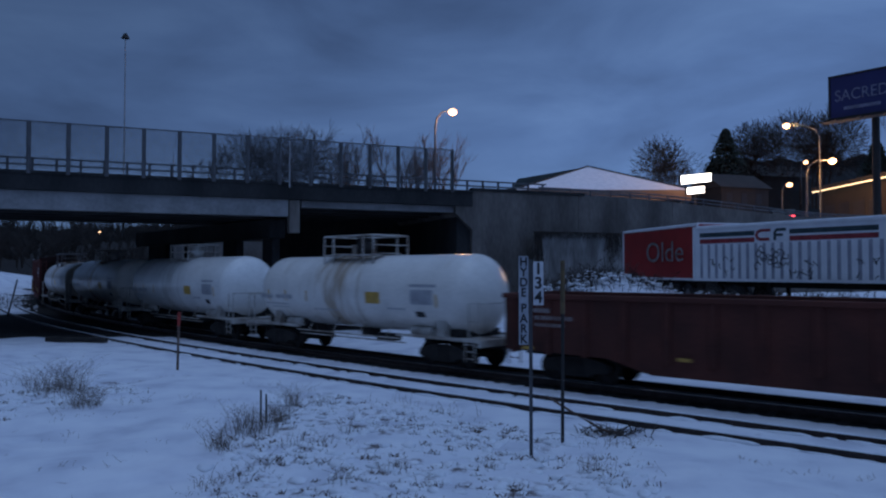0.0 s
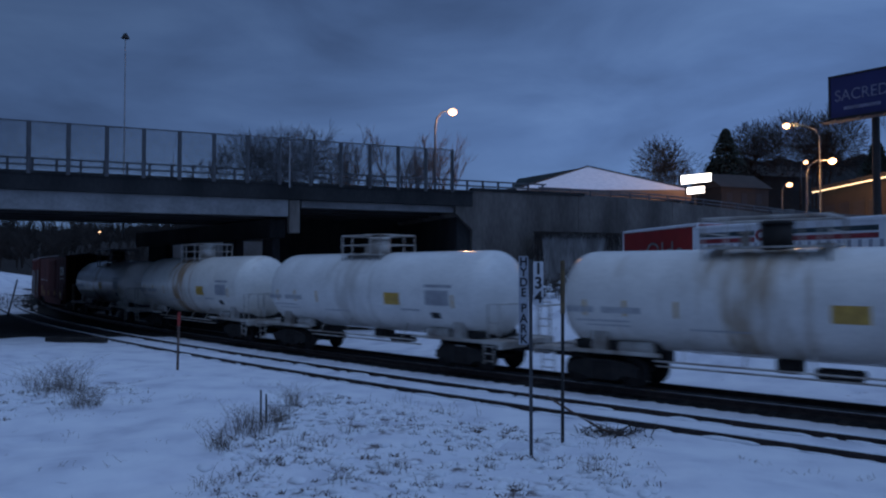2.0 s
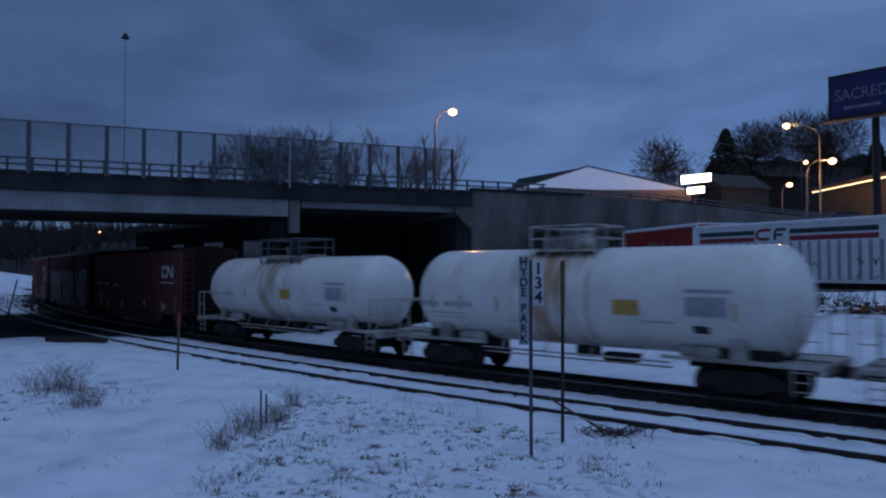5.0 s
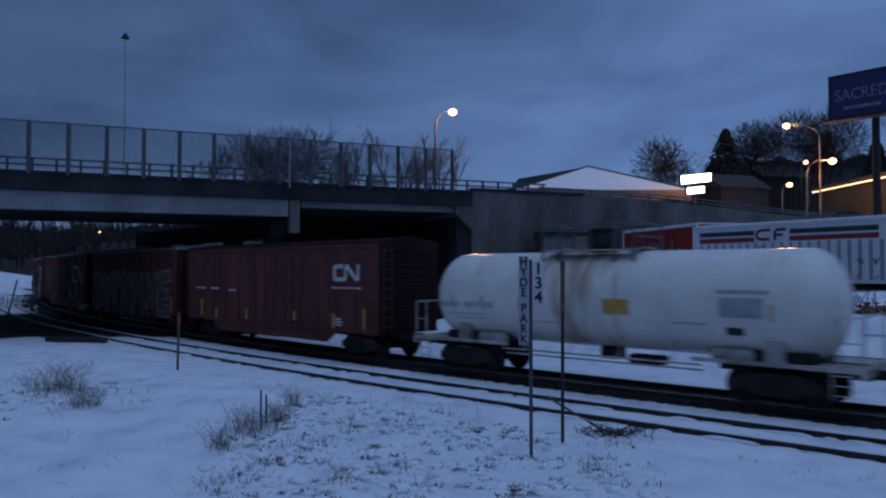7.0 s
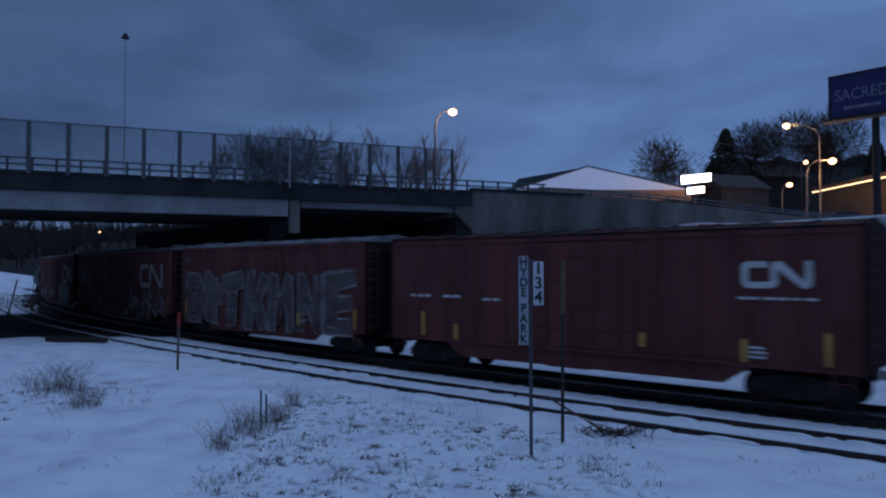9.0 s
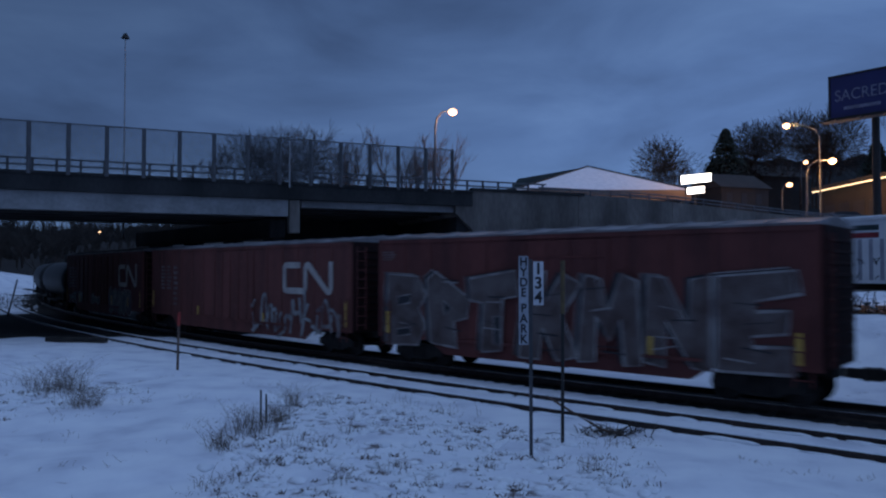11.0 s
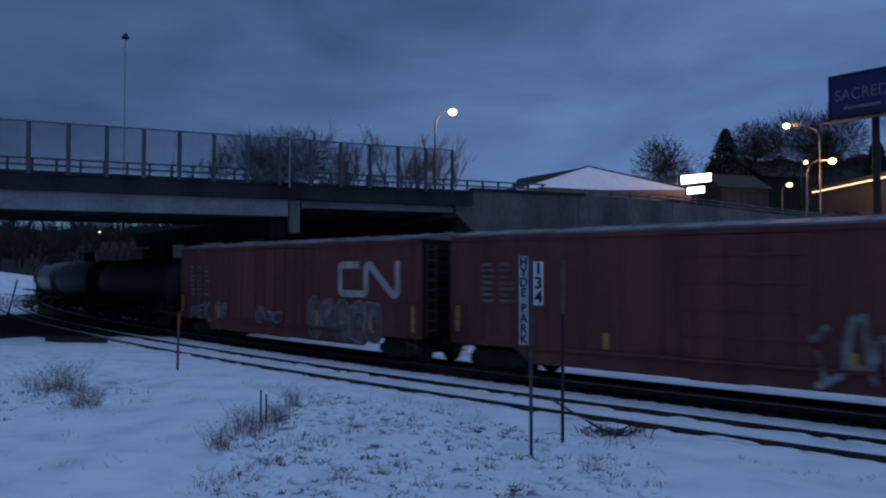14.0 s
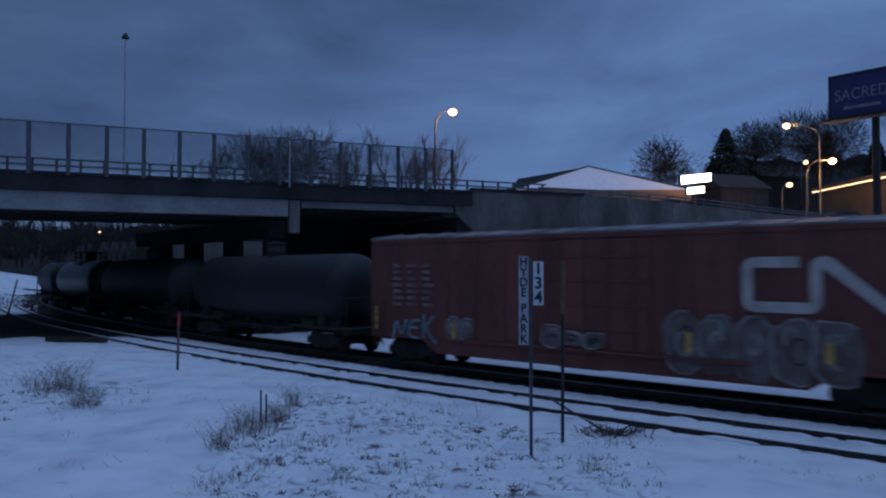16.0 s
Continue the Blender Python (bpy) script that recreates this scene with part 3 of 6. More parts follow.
def build_wall():
    """Retaining wall of the approach ramp, with the lower crash wall at its foot."""
    root = thing("retaining_wall", BR, "long stained concrete retaining wall of the approach ramp", "wall", kind="structure")
    u, k = 2.3, 0
    while u < 62:
        w = 4.6
        bm = prism_xz(bmesh.new(), [(u + 0.012, -1.4), (u + w - 0.012, -1.4), (u + w - 0.012, wall_top(u + w)), (u + 0.012, wall_top(u))], 0.012 * (k % 2), 1.25)
        part("panel", bm, M_CONC, root)
        u += w
        k += 1
    part("coping", boxes((2.3, 12, -0.12, 0.5, 9.2, 9.42), bevel=0.02), M_CONC_DARK, root)
    for v, z in ((0.12, 0.22), (0.12, 0.5), (4.1, 0.55), (4.1, 0.9)):
        part("guard_rail", tube(bmesh.new(), [(q, v, wall_top(q) + z) for q in range(8, 48, 2)], 0.06, 6), M_GALV, root, "thin steel guard rail lit by street lamps")
    me = bpy.data.meshes.new("guard_post")
    bm = boxes((-0.05, 0.05, 0.16, 0.28, -0.4, 0.55))
    bm.to_mesh(me)
    bm.free()
    me.materials.append(M_GALV)
    for i in range(17):
        shared("guard_post", me, root, pose(9 + i * 1.9, 0, wall_top(9 + i * 1.9)))
    part("crash_wall", boxes((6.9, 20.5, -1.3, -0.9, -1.4, 6.15), (6.9, 20.5, -1.36, -0.86, 5.95, 6.2), bevel=0.02), M_CONC_PALE, root, "paler streaked concrete wall at the foot")
    return root


build_wall()


# ---------------------------------------------------------------- the train
# distance run at the front of the clock: 7.9 m/s, slowing a little
def run(t):
    return 7.9157 * (t - 8) - 0.00895 * (t - 8) ** 2


TRAIN = []   # (car, place on the line at 8 s, half the spacing of its bogies)
WHEELS = []  # (wheelset, x on the car)
WHEEL_R = 0.44


def mesh_of(name, bm, material, smooth=False):
    me = bpy.data.meshes.new(name)
    if smooth:
        for f in bm.faces:
            f.smooth = True
    bm.to_mesh(me)
    bm.free()
    me.materials.append(material)
    return me


def wheelset_mesh():
    bm = bmesh.new()
    for sgn in (-1, 1):
        prof = [(0.70, 0.47), (0.728, 0.465), (0.732, WHEEL_R), (0.83, WHEEL_R - 0.01), (0.83, 0.37), (0.79, 0.35), (0.79, 0.17), (0.85, 0.15), (0.85, 0.05)]
        seg = 28
        rings = [[bm.verts.new((r * math.cos(k * math.tau / seg), sgn * y, r * math.sin(k * math.tau / seg))) for k in range(seg)] for y, r in [(0.70, 0.05)] + prof]
        for a, b in zip(rings, rings[1:]):
            for k in range(seg):
                bm.faces.new((a[k], a[(k + 1) % seg], b[(k + 1) % seg], b[k]))
    tube(bm, [(0, -1.0, 0), (0, 1.0, 0)], 0.075, 10)
    # bolts of the bearing caps
    for sgn in (-1, 1):
        for k in range(3):
            a = k * math.tau / 3
            tube(bm, [(0.07 * math.cos(a), sgn * 1.0, 0.07 * math.sin(a)), (0.07 * math.cos(a), sgn * 1.04, 0.07 * math.sin(a))], 0.02, 6)
    bmesh.ops.recalc_face_normals(bm, faces=bm.faces)
    return mesh_of("wheelset", bm, M_UNDER)


def side_frame_mesh():
    bm = bmesh.new()
    prism_xz(bm, [(-1.15, 0.36), (-1.15, 0.60), (-0.85, 0.72), (-0.35, 0.80), (0.35, 0.80), (0.85, 0.72), (1.15, 0.60), (1.15, 0.36), (0.72, 0.36), (0.45, 0.22), (-0.45, 0.22), (-0.72, 0.36)], -0.09, 0.09)
    for x in (-0.2, 0.0, 0.2):
        tube(bm, [(x, -0.1, 0.30), (x, -0.1, 0.66)], 0.07, 8)
    return mesh_of("side_frame", bm, M_UNDER)


ME_WHEELSET, ME_SIDEFRAME = wheelset_mesh(), side_frame_mesh()
ME_BOLSTER = mesh_of("bogie", boxes((-0.22, 0.22, -1.0, 1.0, 0.42, 0.74), (-0.35, 0.35, -0.3, 0.3, 0.6, 0.86), bevel=0.03), M_UNDER)
ME_COUPLER = mesh_of("coupler", boxes((-0.05, 0.5, -0.1, 0.1, 0.74, 0.98), (0.36, 0.6, -0.18, 0.16, 0.70, 1.02), bevel=0.03), M_UNDER)


def running_gear(car, half, end):
    for x in (-half, half):
        b = shared("bogie", ME_BOLSTER, car, pose(x, 0, 0))
        for y in (-1.0, 1.0):
            shared("side_frame", ME_SIDEFRAME, b, pose(0, y, 0))
        for dx in (-0.89, 0.89):
            w = shared("wheelset", ME_WHEELSET, b, pose(dx, 0, WHEEL_R))
            WHEELS.append((w, dx))
    shared("coupler", ME_COUPLER, car, pose(end, 0, 0))
    shared("coupler", ME_COUPLER, car, pose(-end, 0, 0, 0, 0, 180))


def ladder_bm(x, y, z0, z1, w, out, axis="x", rungs=5):
    bm = bmesh.new()
    for s in (-w / 2, w / 2):
        p = [(x + s, y, z0), (x + s, y, z1)] if axis == "x" else [(x, y + s, z0), (x, y + s, z1)]
        tube(bm, p, 0.022, 5)
    for i in range(rungs):
        z = z0 + (z1 - z0) * (i + 0.5) / rungs
        p = [(x - w / 2, y, z), (x + w / 2, y, z)] if axis == "x" else [(x, y - w / 2, z), (x, y + w / 2, z)]
        tube(bm, p, 0.016, 5)
    return bm


SLIM_R, SLIM_Z = 1.455, 2.53


def flank_patch(x0, x1, z0, z1, r, zc):
    """Paint on the near flank of a tank of radius r, centred at the height zc."""
    bm = bmesh.new()
    r += 0.006
    rows = [[bm.verts.new((x, -r * math.sqrt(max(0.0, 1 - ((z - zc) / r) ** 2)), z)) for x in (x0, x1)] for z in [z0 + (z1 - z0) * i / 4 for i in range(5)]]
    for a, b in zip(rows, rows[1:]):
        bm.faces.new((a[0], a[1], b[1], b[0]))
    return bm


def tank_car(name, s8, paint, frame_paint, label, group, white, style):
    car = thing(name, Matrix.Identity(4), label, "tank car", group)
    half_t, end = 6.5, 7.0
    TANK_R, TANK_Z = (SLIM_R, SLIM_Z) if style in (1, 4) else (1.525, 2.575)

    def tank_patch(x0, x1, z0, z1):
        return flank_patch(x0, x1, z0, z1, TANK_R, TANK_Z)
    # shell with dished ends
    prof = sorted([(-half_t + 0.9 * (1 - math.cos(k / 10 * math.pi / 2)), max(0.02, TANK_R * math.sin(k / 10 * math.pi / 2))) for k in range(11)])
    body = prof + [(-3.4, TANK_R), (-1.7, TANK_R), (0, TANK_R), (1.7, TANK_R), (3.4, TANK_R)] + [(-x, r) for x, r in reversed(prof)]
    bm = lathe_x(bmesh.new(), body, 44)
    bmesh.ops.translate(bm, verts=bm.verts, vec=(0, 0, TANK_Z))
    part("tank_shell", bm, paint, car, "", True)
    # saddles and stub sills
    for sg in (-1, 1):
        bm = bmesh.new()
        pts = [(-1.25, 1.06), (1.25, 1.06)] + [(TANK_R * math.sin(a) * 1.0, TANK_Z - TANK_R * math.cos(a)) for a in [radians(d) for d in (52, 40, 25, 10, -10, -25, -40, -52)]]
        v0 = [bm.verts.new((sg * 4.98 - 0.22, y, z)) for y, z in pts]
        v1 = [bm.verts.new((sg * 4.98 + 0.22, y, z)) for y, z in pts]
        bm.faces.new(v0)
        bm.faces.new(v1[::-1])
        for i in range(len(pts)):
            bm.faces.new((v0[i], v1[i], v1[(i + 1) % len(pts)], v0[(i + 1) % len(pts)]))
        bmesh.ops.recalc_face_normals(bm, faces=bm.faces)
        part("saddle", bm, frame_paint, car)
        x0, x1 = sorted((sg * 3.3, sg * end))
        part("stub_sill", boxes((x0, x1, -0.3, 0.3, 0.72, 1.08), bevel=0.02), M_UNDER, car)
        # added dark box: widens the stub sill and stands in for shade below the tank
        a, b = sorted((sg * 3.3, sg * 5.9))
        part("belly_shade_box", boxes((a, b, -0.95, 0.95, 1.08, 1.34), bevel=0.03), M_UNDER, car, "dark box for the stub sill and the shade under the belly")
        a, b = sorted((sg * 5.75, sg * end))
        part("end_platform", boxes((a, b, -1.45, 1.45, 1.0, 1.08), (sg * end - 0.05, sg * end + 0.05, -1.5, 1.5, 0.86, 1.1), bevel=0.01), frame_paint, car)
        # side sill bar over the bogie
        a, b = sorted((sg * 3.0, sg * end))
        part("side_bar", boxes((a, b, -1.48, -1.40, 1.02, 1.12), (a, b, 1.40, 1.48, 1.02, 1.12)), frame_paint, car)
        # handrails of the end platform
        bm = bmesh.new()
        for y in (-1.42, 1.42):
            tube(bm, [(sg * 6.5, y, 1.1), (sg * 6.5, y, 2.3), (sg * (end - 0.04), y, 2.3), (sg * (end - 0.04), y, 1.1)], 0.025, 6)
            tube(bm, [(sg * 6.5, y, 1.7), (sg * (end - 0.04), y, 1.7)], 0.018, 5)
        tube(bm, [(sg * (end - 0.04), -1.42, 2.3), (sg * (end - 0.04), 1.42, 2.3)], 0.025, 6)
        part("end_handrail", bm, frame_paint, car)
        part("step_ladder", ladder_bm(sg * 6.55, -1.44, 0.35, 1.05, 0.42, 0, "x", 3), frame_paint, car)
        res = part("brake_reservoir", lathe_x(bmesh.new(), [(sg * 3.9 - 0.55, 0.05), (sg * 3.9 - 0.5, 0.17), (sg * 3.9 + 0.5, 0.17), (sg * 3.9 + 0.55, 0.05)], 14), frame_paint, car)
        res.location = (0, -0.95, 1.2)
    # running rod and pipes under the belly
    bm = bmesh.new()
    for y, z in ((-1.40, 0.92), (-1.2, 0.76), (1.4, 0.92)):
        tube(bm, [(-3.2, y, z), (3.2, y, z)], 0.03, 5)
    for x in (-2.4, -0.8, 0.8, 2.4):
        tube(bm, [(x, -1.40, 0.92), (x, -1.05, 1.5)], 0.02, 5)
    part("grab_rail", bm, frame_paint if white else M_UNDER, car)
    bm = boxes((-0.35, 0.25, -0.3, 0.3, 0.72, 1.1), (0.6, 1.7, -0.35, 0.1, 0.66, 0.92), bevel=0.05)
    part("outlet_valve", bm, M_UNDER, car)
    # dome with its platform
    cx = -0.45
    bm = bmesh.new()
    tube(bm, [(cx + 0.1, 0, 3.95), (cx + 0.1, 0, 4.62)], 0.42, 20)
    tube(bm, [(cx + 0.1, 0, 4.62), (cx + 0.1, 0, 4.72)], 0.47, 20, 0.40)
    dome = part("valve_housing", bm, frame_paint if white and style == 2 else M_UNDER, car, "", True)
    bm = bmesh.new()
    tube(bm, [(cx - 0.75, 0.1, 3.9), (cx - 0.75, 0.1, 4.4)], 0.13, 10)
    tube(bm, [(cx - 0.75, 0.1, 4.4), (cx - 0.75, 0.1, 4.46)], 0.18, 10)
    part("relief_valve", bm, frame_paint if white else M_UNDER, car)
    if style:
        hw = 1.55 if style in (1, 4) else 1.15
        part("platform", boxes((cx - hw, cx + hw, -0.95, -0.5, 3.98, 4.03), (cx - hw, cx + hw, 0.5, 0.95, 3.98, 4.03), (cx - hw, cx - hw + 0.4, -0.5, 0.5, 4.05, 4.09), (cx + hw - 0.4, cx + hw, -0.5, 0.5, 4.05, 4.09)), frame_paint, car)
        bm = bmesh.new()
        r = 0.03 if style == 2 else 0.038
        xs = (cx - hw, cx - hw + 0.62, cx + hw - 0.62, cx + hw)
        for y in (-0.92, 0.92):
            for x in xs:
                tube(bm, [(x, y, 3.6), (x, y, 4.78)], r, 6)
            if style in (1, 4):
                tube(bm, [(xs[0], y, 4.78), (xs[1], y, 4.78)], r, 6)
                tube(bm, [(xs[2], y, 4.78), (xs[3], y, 4.78)], r, 6)
                tube(bm, [(xs[1], y, 4.78), (xs[2], y, 4.78)], r, 6)
            else:
                tube(bm, [(xs[0], y, 4.78), (xs[3], y, 4.78)], r, 6)
                tube(bm, [(xs[0], y, 4.4), (xs[3], y, 4.4)], r * 0.7, 6)
        for x in (xs[0], xs[3]):
            tube(bm, [(x, -0.92, 4.78), (x, 0.92, 4.78)], r, 6)
            tube(bm, [(x, -0.92, 4.4), (x, 0.92, 4.4)], r * 0.7, 6)
        part("platform_railing", bm, M_GALV if style == 4 else frame_paint, car, "grey tubular platform railing" if style == 4 else "white tubular platform railing")
        part("side_ladder", ladder_bm(cx + 0.2, -1.56, 1.0, 3.9, 0.45, 0, "x", 9), frame_paint, car) if style == 3 else None
    if white:
        px = {1: 1.22, 4: 0.35}.get(style, 1.55)
        part("placard", tank_patch(px, px + 0.83, 2.14, 2.58), M_YELLOW, car, "yellow hazard placard")
        part("data_panel", tank_patch(3.7, 4.82, 2.18, 2.70), M_GREYPAINT, car, "grey data panel")
        part("data_panel", tank_patch(3.65, 4.95, 2.80, 2.90), M_GREYPAINT, car, "dark line over the data panel")
        part("badge", tank_patch(3.85, 4.3, 1.72, 1.93), M_BLACKPAINT, car, "small dark badge")
        bm = bmesh.new()
        for x0, x1, z0, z1 in ((-5.9, -5.0, 2.18, 2.36), (-4.75, -3.55, 2.18, 2.36), (-5.6, -3.9, 1.93, 1.98), (-5.3, -3.9, 1.80, 1.84), (2.4, 3.4, 1.95, 2.02), (-2.2, -0.6, 1.78, 1.83)):
            n = max(2, int((x1 - x0) / 0.2))
            for i in range(n):
                a = x0 + (x1 - x0) * i / n
                b = tank_patch(a, a + (x1 - x0) / n * 0.72, z0, z1)
                me = bpy.data.meshes.new("tmp")
                b.to_mesh(me)
                b.free()
                bm.from_mesh(me)
                bpy.data.meshes.remove(me)
        part("stencil_bars", bm, M_GREYPAINT, car, "grey stencilled lines, too small to read")
        for x in (-4.1, -2.6, 4.95, -6.0 + 0.65):
            part("reflector", tank_patch(x, x + 0.09, 2.1, 2.55), M_YELLOW, car)
    running_gear(car, 4.98, end)
    TRAIN.append((car, s8, 4.98))
    return car


def noodle(x0, x1, z0, z1, w):
    """The railway's mark: one continuous rounded band folded up and down."""
    h = w / 2
    a, b, c, d = x0 + h, z0 + h, x1 - h, z1 - h
    L = c - a
    r = (d - b) * 0.16
    pts = []

    def arc(cx, cz, t0, t1):
        for i in range(5):
            t = radians(t0 + (t1 - t0) * i / 4)
            pts.append((cx + r * math.cos(t), cz + r * math.sin(t)))
    pts.append((a + 0.36 * L, d))
    arc(a + r, d - r, 90, 180)
    arc(a + r, b + r, 180, 270)
    arc(a + 0.47 * L - r, b + r, 270, 360)
    arc(a + 0.47 * L + r, d - r, 180, 70)
    arc(c - r, b + r, 230, 360)
    pts.append((c, d + h))
    return pts


# sprayed letters, drawn in a unit square: outlines of solid letters with their counters, and bare strokes
BLOCKS = [([(0, 0), (0.06, 1), (0.8, 0.97), (1.0, 0.72), (0.82, 0.52), (0.98, 0.3), (0.8, 0.02)], [[(0.3, 0.68), (0.62, 0.72), (0.6, 0.6), (0.3, 0.56)], [(0.28, 0.22), (0.6, 0.26), (0.62, 0.16), (0.28, 0.12)]]),
          ([(0.1, 0.04), (0, 0.9), (0.2, 1), (0.95, 0.66), (0.9, 0.4), (0.62, 0.34), (0.7, 0)], [[(0.38, 0.62), (0.56, 0.52), (0.42, 0.42)]]),
          ([(0.22, 0), (0.3, 0.6), (0.02, 0.62), (0, 0.9), (0.95, 1), (1.0, 0.7), (0.68, 0.66), (0.64, 0.04)], [[(0.5, 0.44), (0.64, 0.46), (0.62, 0.12), (0.5, 0.1)]]),
          ([(0, 0), (0.12, 0.95), (0.42, 1), (0.4, 0.62), (0.7, 0.98), (1.0, 0.86), (0.72, 0.5), (1.0, 0.06), (0.66, 0), (0.4, 0.36), (0.36, 0)], []),
          ([(0, 0), (0.14, 0.98), (0.4, 0.94), (0.52, 0.6), (0.72, 1), (0.96, 0.92), (1.0, 0.02), (0.74, 0), (0.7, 0.5), (0.52, 0.26), (0.32, 0.52), (0.28, 0.02)], []),
          ([(0, 0.04), (0.1, 1), (0.36, 0.98), (0.66, 0.48), (0.7, 0.96), (0.98, 1), (0.94, 0), (0.68, 0.02), (0.34, 0.5), (0.3, 0)], []),
          ([(0.04, 0), (0, 0.94), (0.92, 1), (0.98, 0.78), (0.46, 0.7), (0.48, 0.6), (0.86, 0.62), (0.84, 0.4), (0.44, 0.36), (0.46, 0.26), (1.0, 0.28), (0.94, 0.02)], [])]
STROKES = [[[(0, 0.75), (0.35, 0.62), (0.6, 0.8)], [(0.35, 0.62), (0.4, 0.05)], [(0.1, 0.15), (0.9, 0.3)]],
           [[(0.0, 0.1), (0.4, 0.95)], [(0.4, 0.9), (0.75, 0.85), (0.95, 0.2)], [(0.1, 0.4), (0.9, 0.42)]],
           [[(0.05, 0.7), (0.1, 0.35)], [(0.05, 0.65), (0.55, 0.68), (0.5, 0.3)], [(0.5, 0.55), (1.0, 0.62), (0.75, 0.0)]],
           [[(0.8, 0.6), (0.25, 0.5), (0.6, 0.32), (0.0, 0.1)], [(0.4, 0.0), (0.8, -0.06), (1.2, 0.1)]],
           [[(0.0, 1.0), (0.15, 0.5), (0.3, 0.05)], [(0.15, 0.4), (0.75, 0.62)], [(0.2, 0.42), (1.0, 0.5), (0.85, 0.12)]],
           [[(0.1, 0.95), (0.2, 0.58), (0.8, 0.62)], [(0.75, 1.0), (0.85, 0.45)]],
           [[(0.1, 1.0), (0.2, 0.6), (0.05, 0.1)], [(0.2, 0.55), (0.75, 0.85)], [(0.2, 0.52), (1.1, 0.3)]]]
TAG = [[[(0, 0), (0.15, 1), (0.6, 0.1), (0.85, 0.95)]], [[(0.9, 0.85), (0.2, 0.8), (0.1, 0.1), (0.85, 0.05)], [(0.15, 0.5), (0.75, 0.5)]], [[(0.1, 1), (0.15, 0)], [(0.8, 0.95), (0.15, 0.45), (1.0, -0.15)]]]


def smooth_line(pts, n=4):
    """Rounds a polyline off by cutting its corners."""
    out = [pts[0]]
    for i in range(1, len(pts) - 1):
        p, q, r = (Vector(v) for v in pts[i - 1:i + 2])
        a, b = q + (p - q) * 0.4, q + (r - q) * 0.4
        for k in range(n + 1):
            t = k / n
            v = a * (1 - t) ** 2 + q * 2 * t * (1 - t) + b * t * t
            out.append((v.x, v.y))
    return out + [pts[-1]]


def graffiti(parent, x0, x1, z0, z1, side, seed, count, style):
    """Sprayed letters along a car's side: solid blocks, bare script strokes, washed-out bubbles or a quick tag."""
    rg = random.Random(seed)
    w = (x1 - x0) / count
    for i in range(count):
        a = x0 + i * w
        y = -side - (0.136 if a < 2.0 and a + w > -1.4 else 0.044)
        lo, hi = z0 + rg.uniform(-0.06, 0.1), z1 - rg.uniform(0, 0.22)
        k, wd = rg.uniform(-0.12, 0.14), w * rg.uniform(0.94, 1.06)

        def at(p):
            return a + p[0] * wd + k * (p[1] - 0.5), lo + p[1] * (hi - lo)
        if style == "block":
            shape, holes = BLOCKS[i % len(BLOCKS)]
            q = [at(p) for p in shape]
            f, st, sh = bmesh.new(), bmesh.new(), bmesh.new()
            f.faces.new([f.verts.new((px, y, pz)) for px, pz in q])
            sh.faces.new([sh.verts.new((px - 0.17, y + 0.003, pz + 0.05)) for px, pz in q])
            ribbon_xz(st, q + [q[0]], 0.06, y - 0.004)
            ribbon_xz(st, [(px - 0.19, pz + 0.07) for px, pz in q[:4]], 0.03, y - 0.003)
            for h in holes:
                h = [at(p) for p in h]
                sh.faces.new([sh.verts.new((px, y - 0.003, pz)) for px, pz in h])
                ribbon_xz(st, h + [h[0]], 0.03, y - 0.005)
            for _ in range(4):
                t, z = rg.uniform(0.1, 0.45), rg.uniform(0.1, 0.9)
                ribbon_xz(st if rg.random() < 0.4 else sh, [at((t, z)), at((t + 0.35, z + rg.uniform(-0.06, 0.06)))], rg.uniform(0.02, 0.06), y - 0.006)
            g = part("graffiti", f, M_GRAF[0], parent, "sprayed block letter in faded silver grey")
            part("outline", st, M_GRAF[1], g)
            part("shading", sh, M_GRAF[2], g)
        elif style in ("script", "tag"):
            f = bmesh.new()
            for j, s in enumerate((STROKES if style == "script" else TAG)[i % (7 if style == "script" else 3)]):
                if style == "script":
                    s = [((1 - p[0] if i % 3 == 1 else p[0]) + rg.uniform(-0.14, 0.14), p[1] + rg.uniform(-0.12, 0.12)) for p in s]
                line = smooth_line([at(p) for p in s])
                ribbon_xz(f, line, rg.uniform(0.08, 0.19) if style == "script" else 0.075, y - 0.002 * j)
                if style == "script":
                    ribbon_xz(f, [(px + rg.uniform(-0.1, 0.1), pz - 0.05) for px, pz in line], 0.06, y - 0.002 * j - 0.001)
            part("graffiti", f, M_GRAF[4] if style == "script" else M_GRAF[3], parent, "thin chalky sprayed strokes" if style == "script" else "quick teal sprayed tag")
        else:
            f, st, sh = bmesh.new(), bmesh.new(), bmesh.new()
            ring = []
            for n in range(18):
                t = n * math.tau / 18
                c, s = math.cos(t), math.sin(t)
                r = 1 + 0.16 * noise.noise((c * 1.5 + seed, s * 1.5, i))
                ring.append(at((0.5 + 0.56 * r * abs(c) ** 0.7 * (1 if c > 0 else -1), 0.5 + 0.5 * r * abs(s) ** 0.7 * (1 if s > 0 else -1))))
            f.faces.new([f.verts.new((px, y - 0.001 * i, pz)) for px, pz in ring])
            ribbon_xz(st, ring[rg.randint(0, 4):rg.randint(11, 17)], 0.05, y - 0.001 * i - 0.003)
            for _ in range(2):
                cx, cz, r = rg.uniform(0.35, 0.65), rg.uniform(0.3, 0.75), rg.uniform(0.1, 0.24)
                ribbon_xz(st if rg.random() < 0.6 else sh, [at((cx + r * math.cos(t * 0.6) * 1.2, cz + r * math.sin(t * 0.6))) for t in range(rg.randint(6, 11))], rg.uniform(0.05, 0.1), y - 0.001 * i - 0.005)
            g = part("graffiti", f, M_GRAF[5], parent, "washed-out sprayed bubble letter")
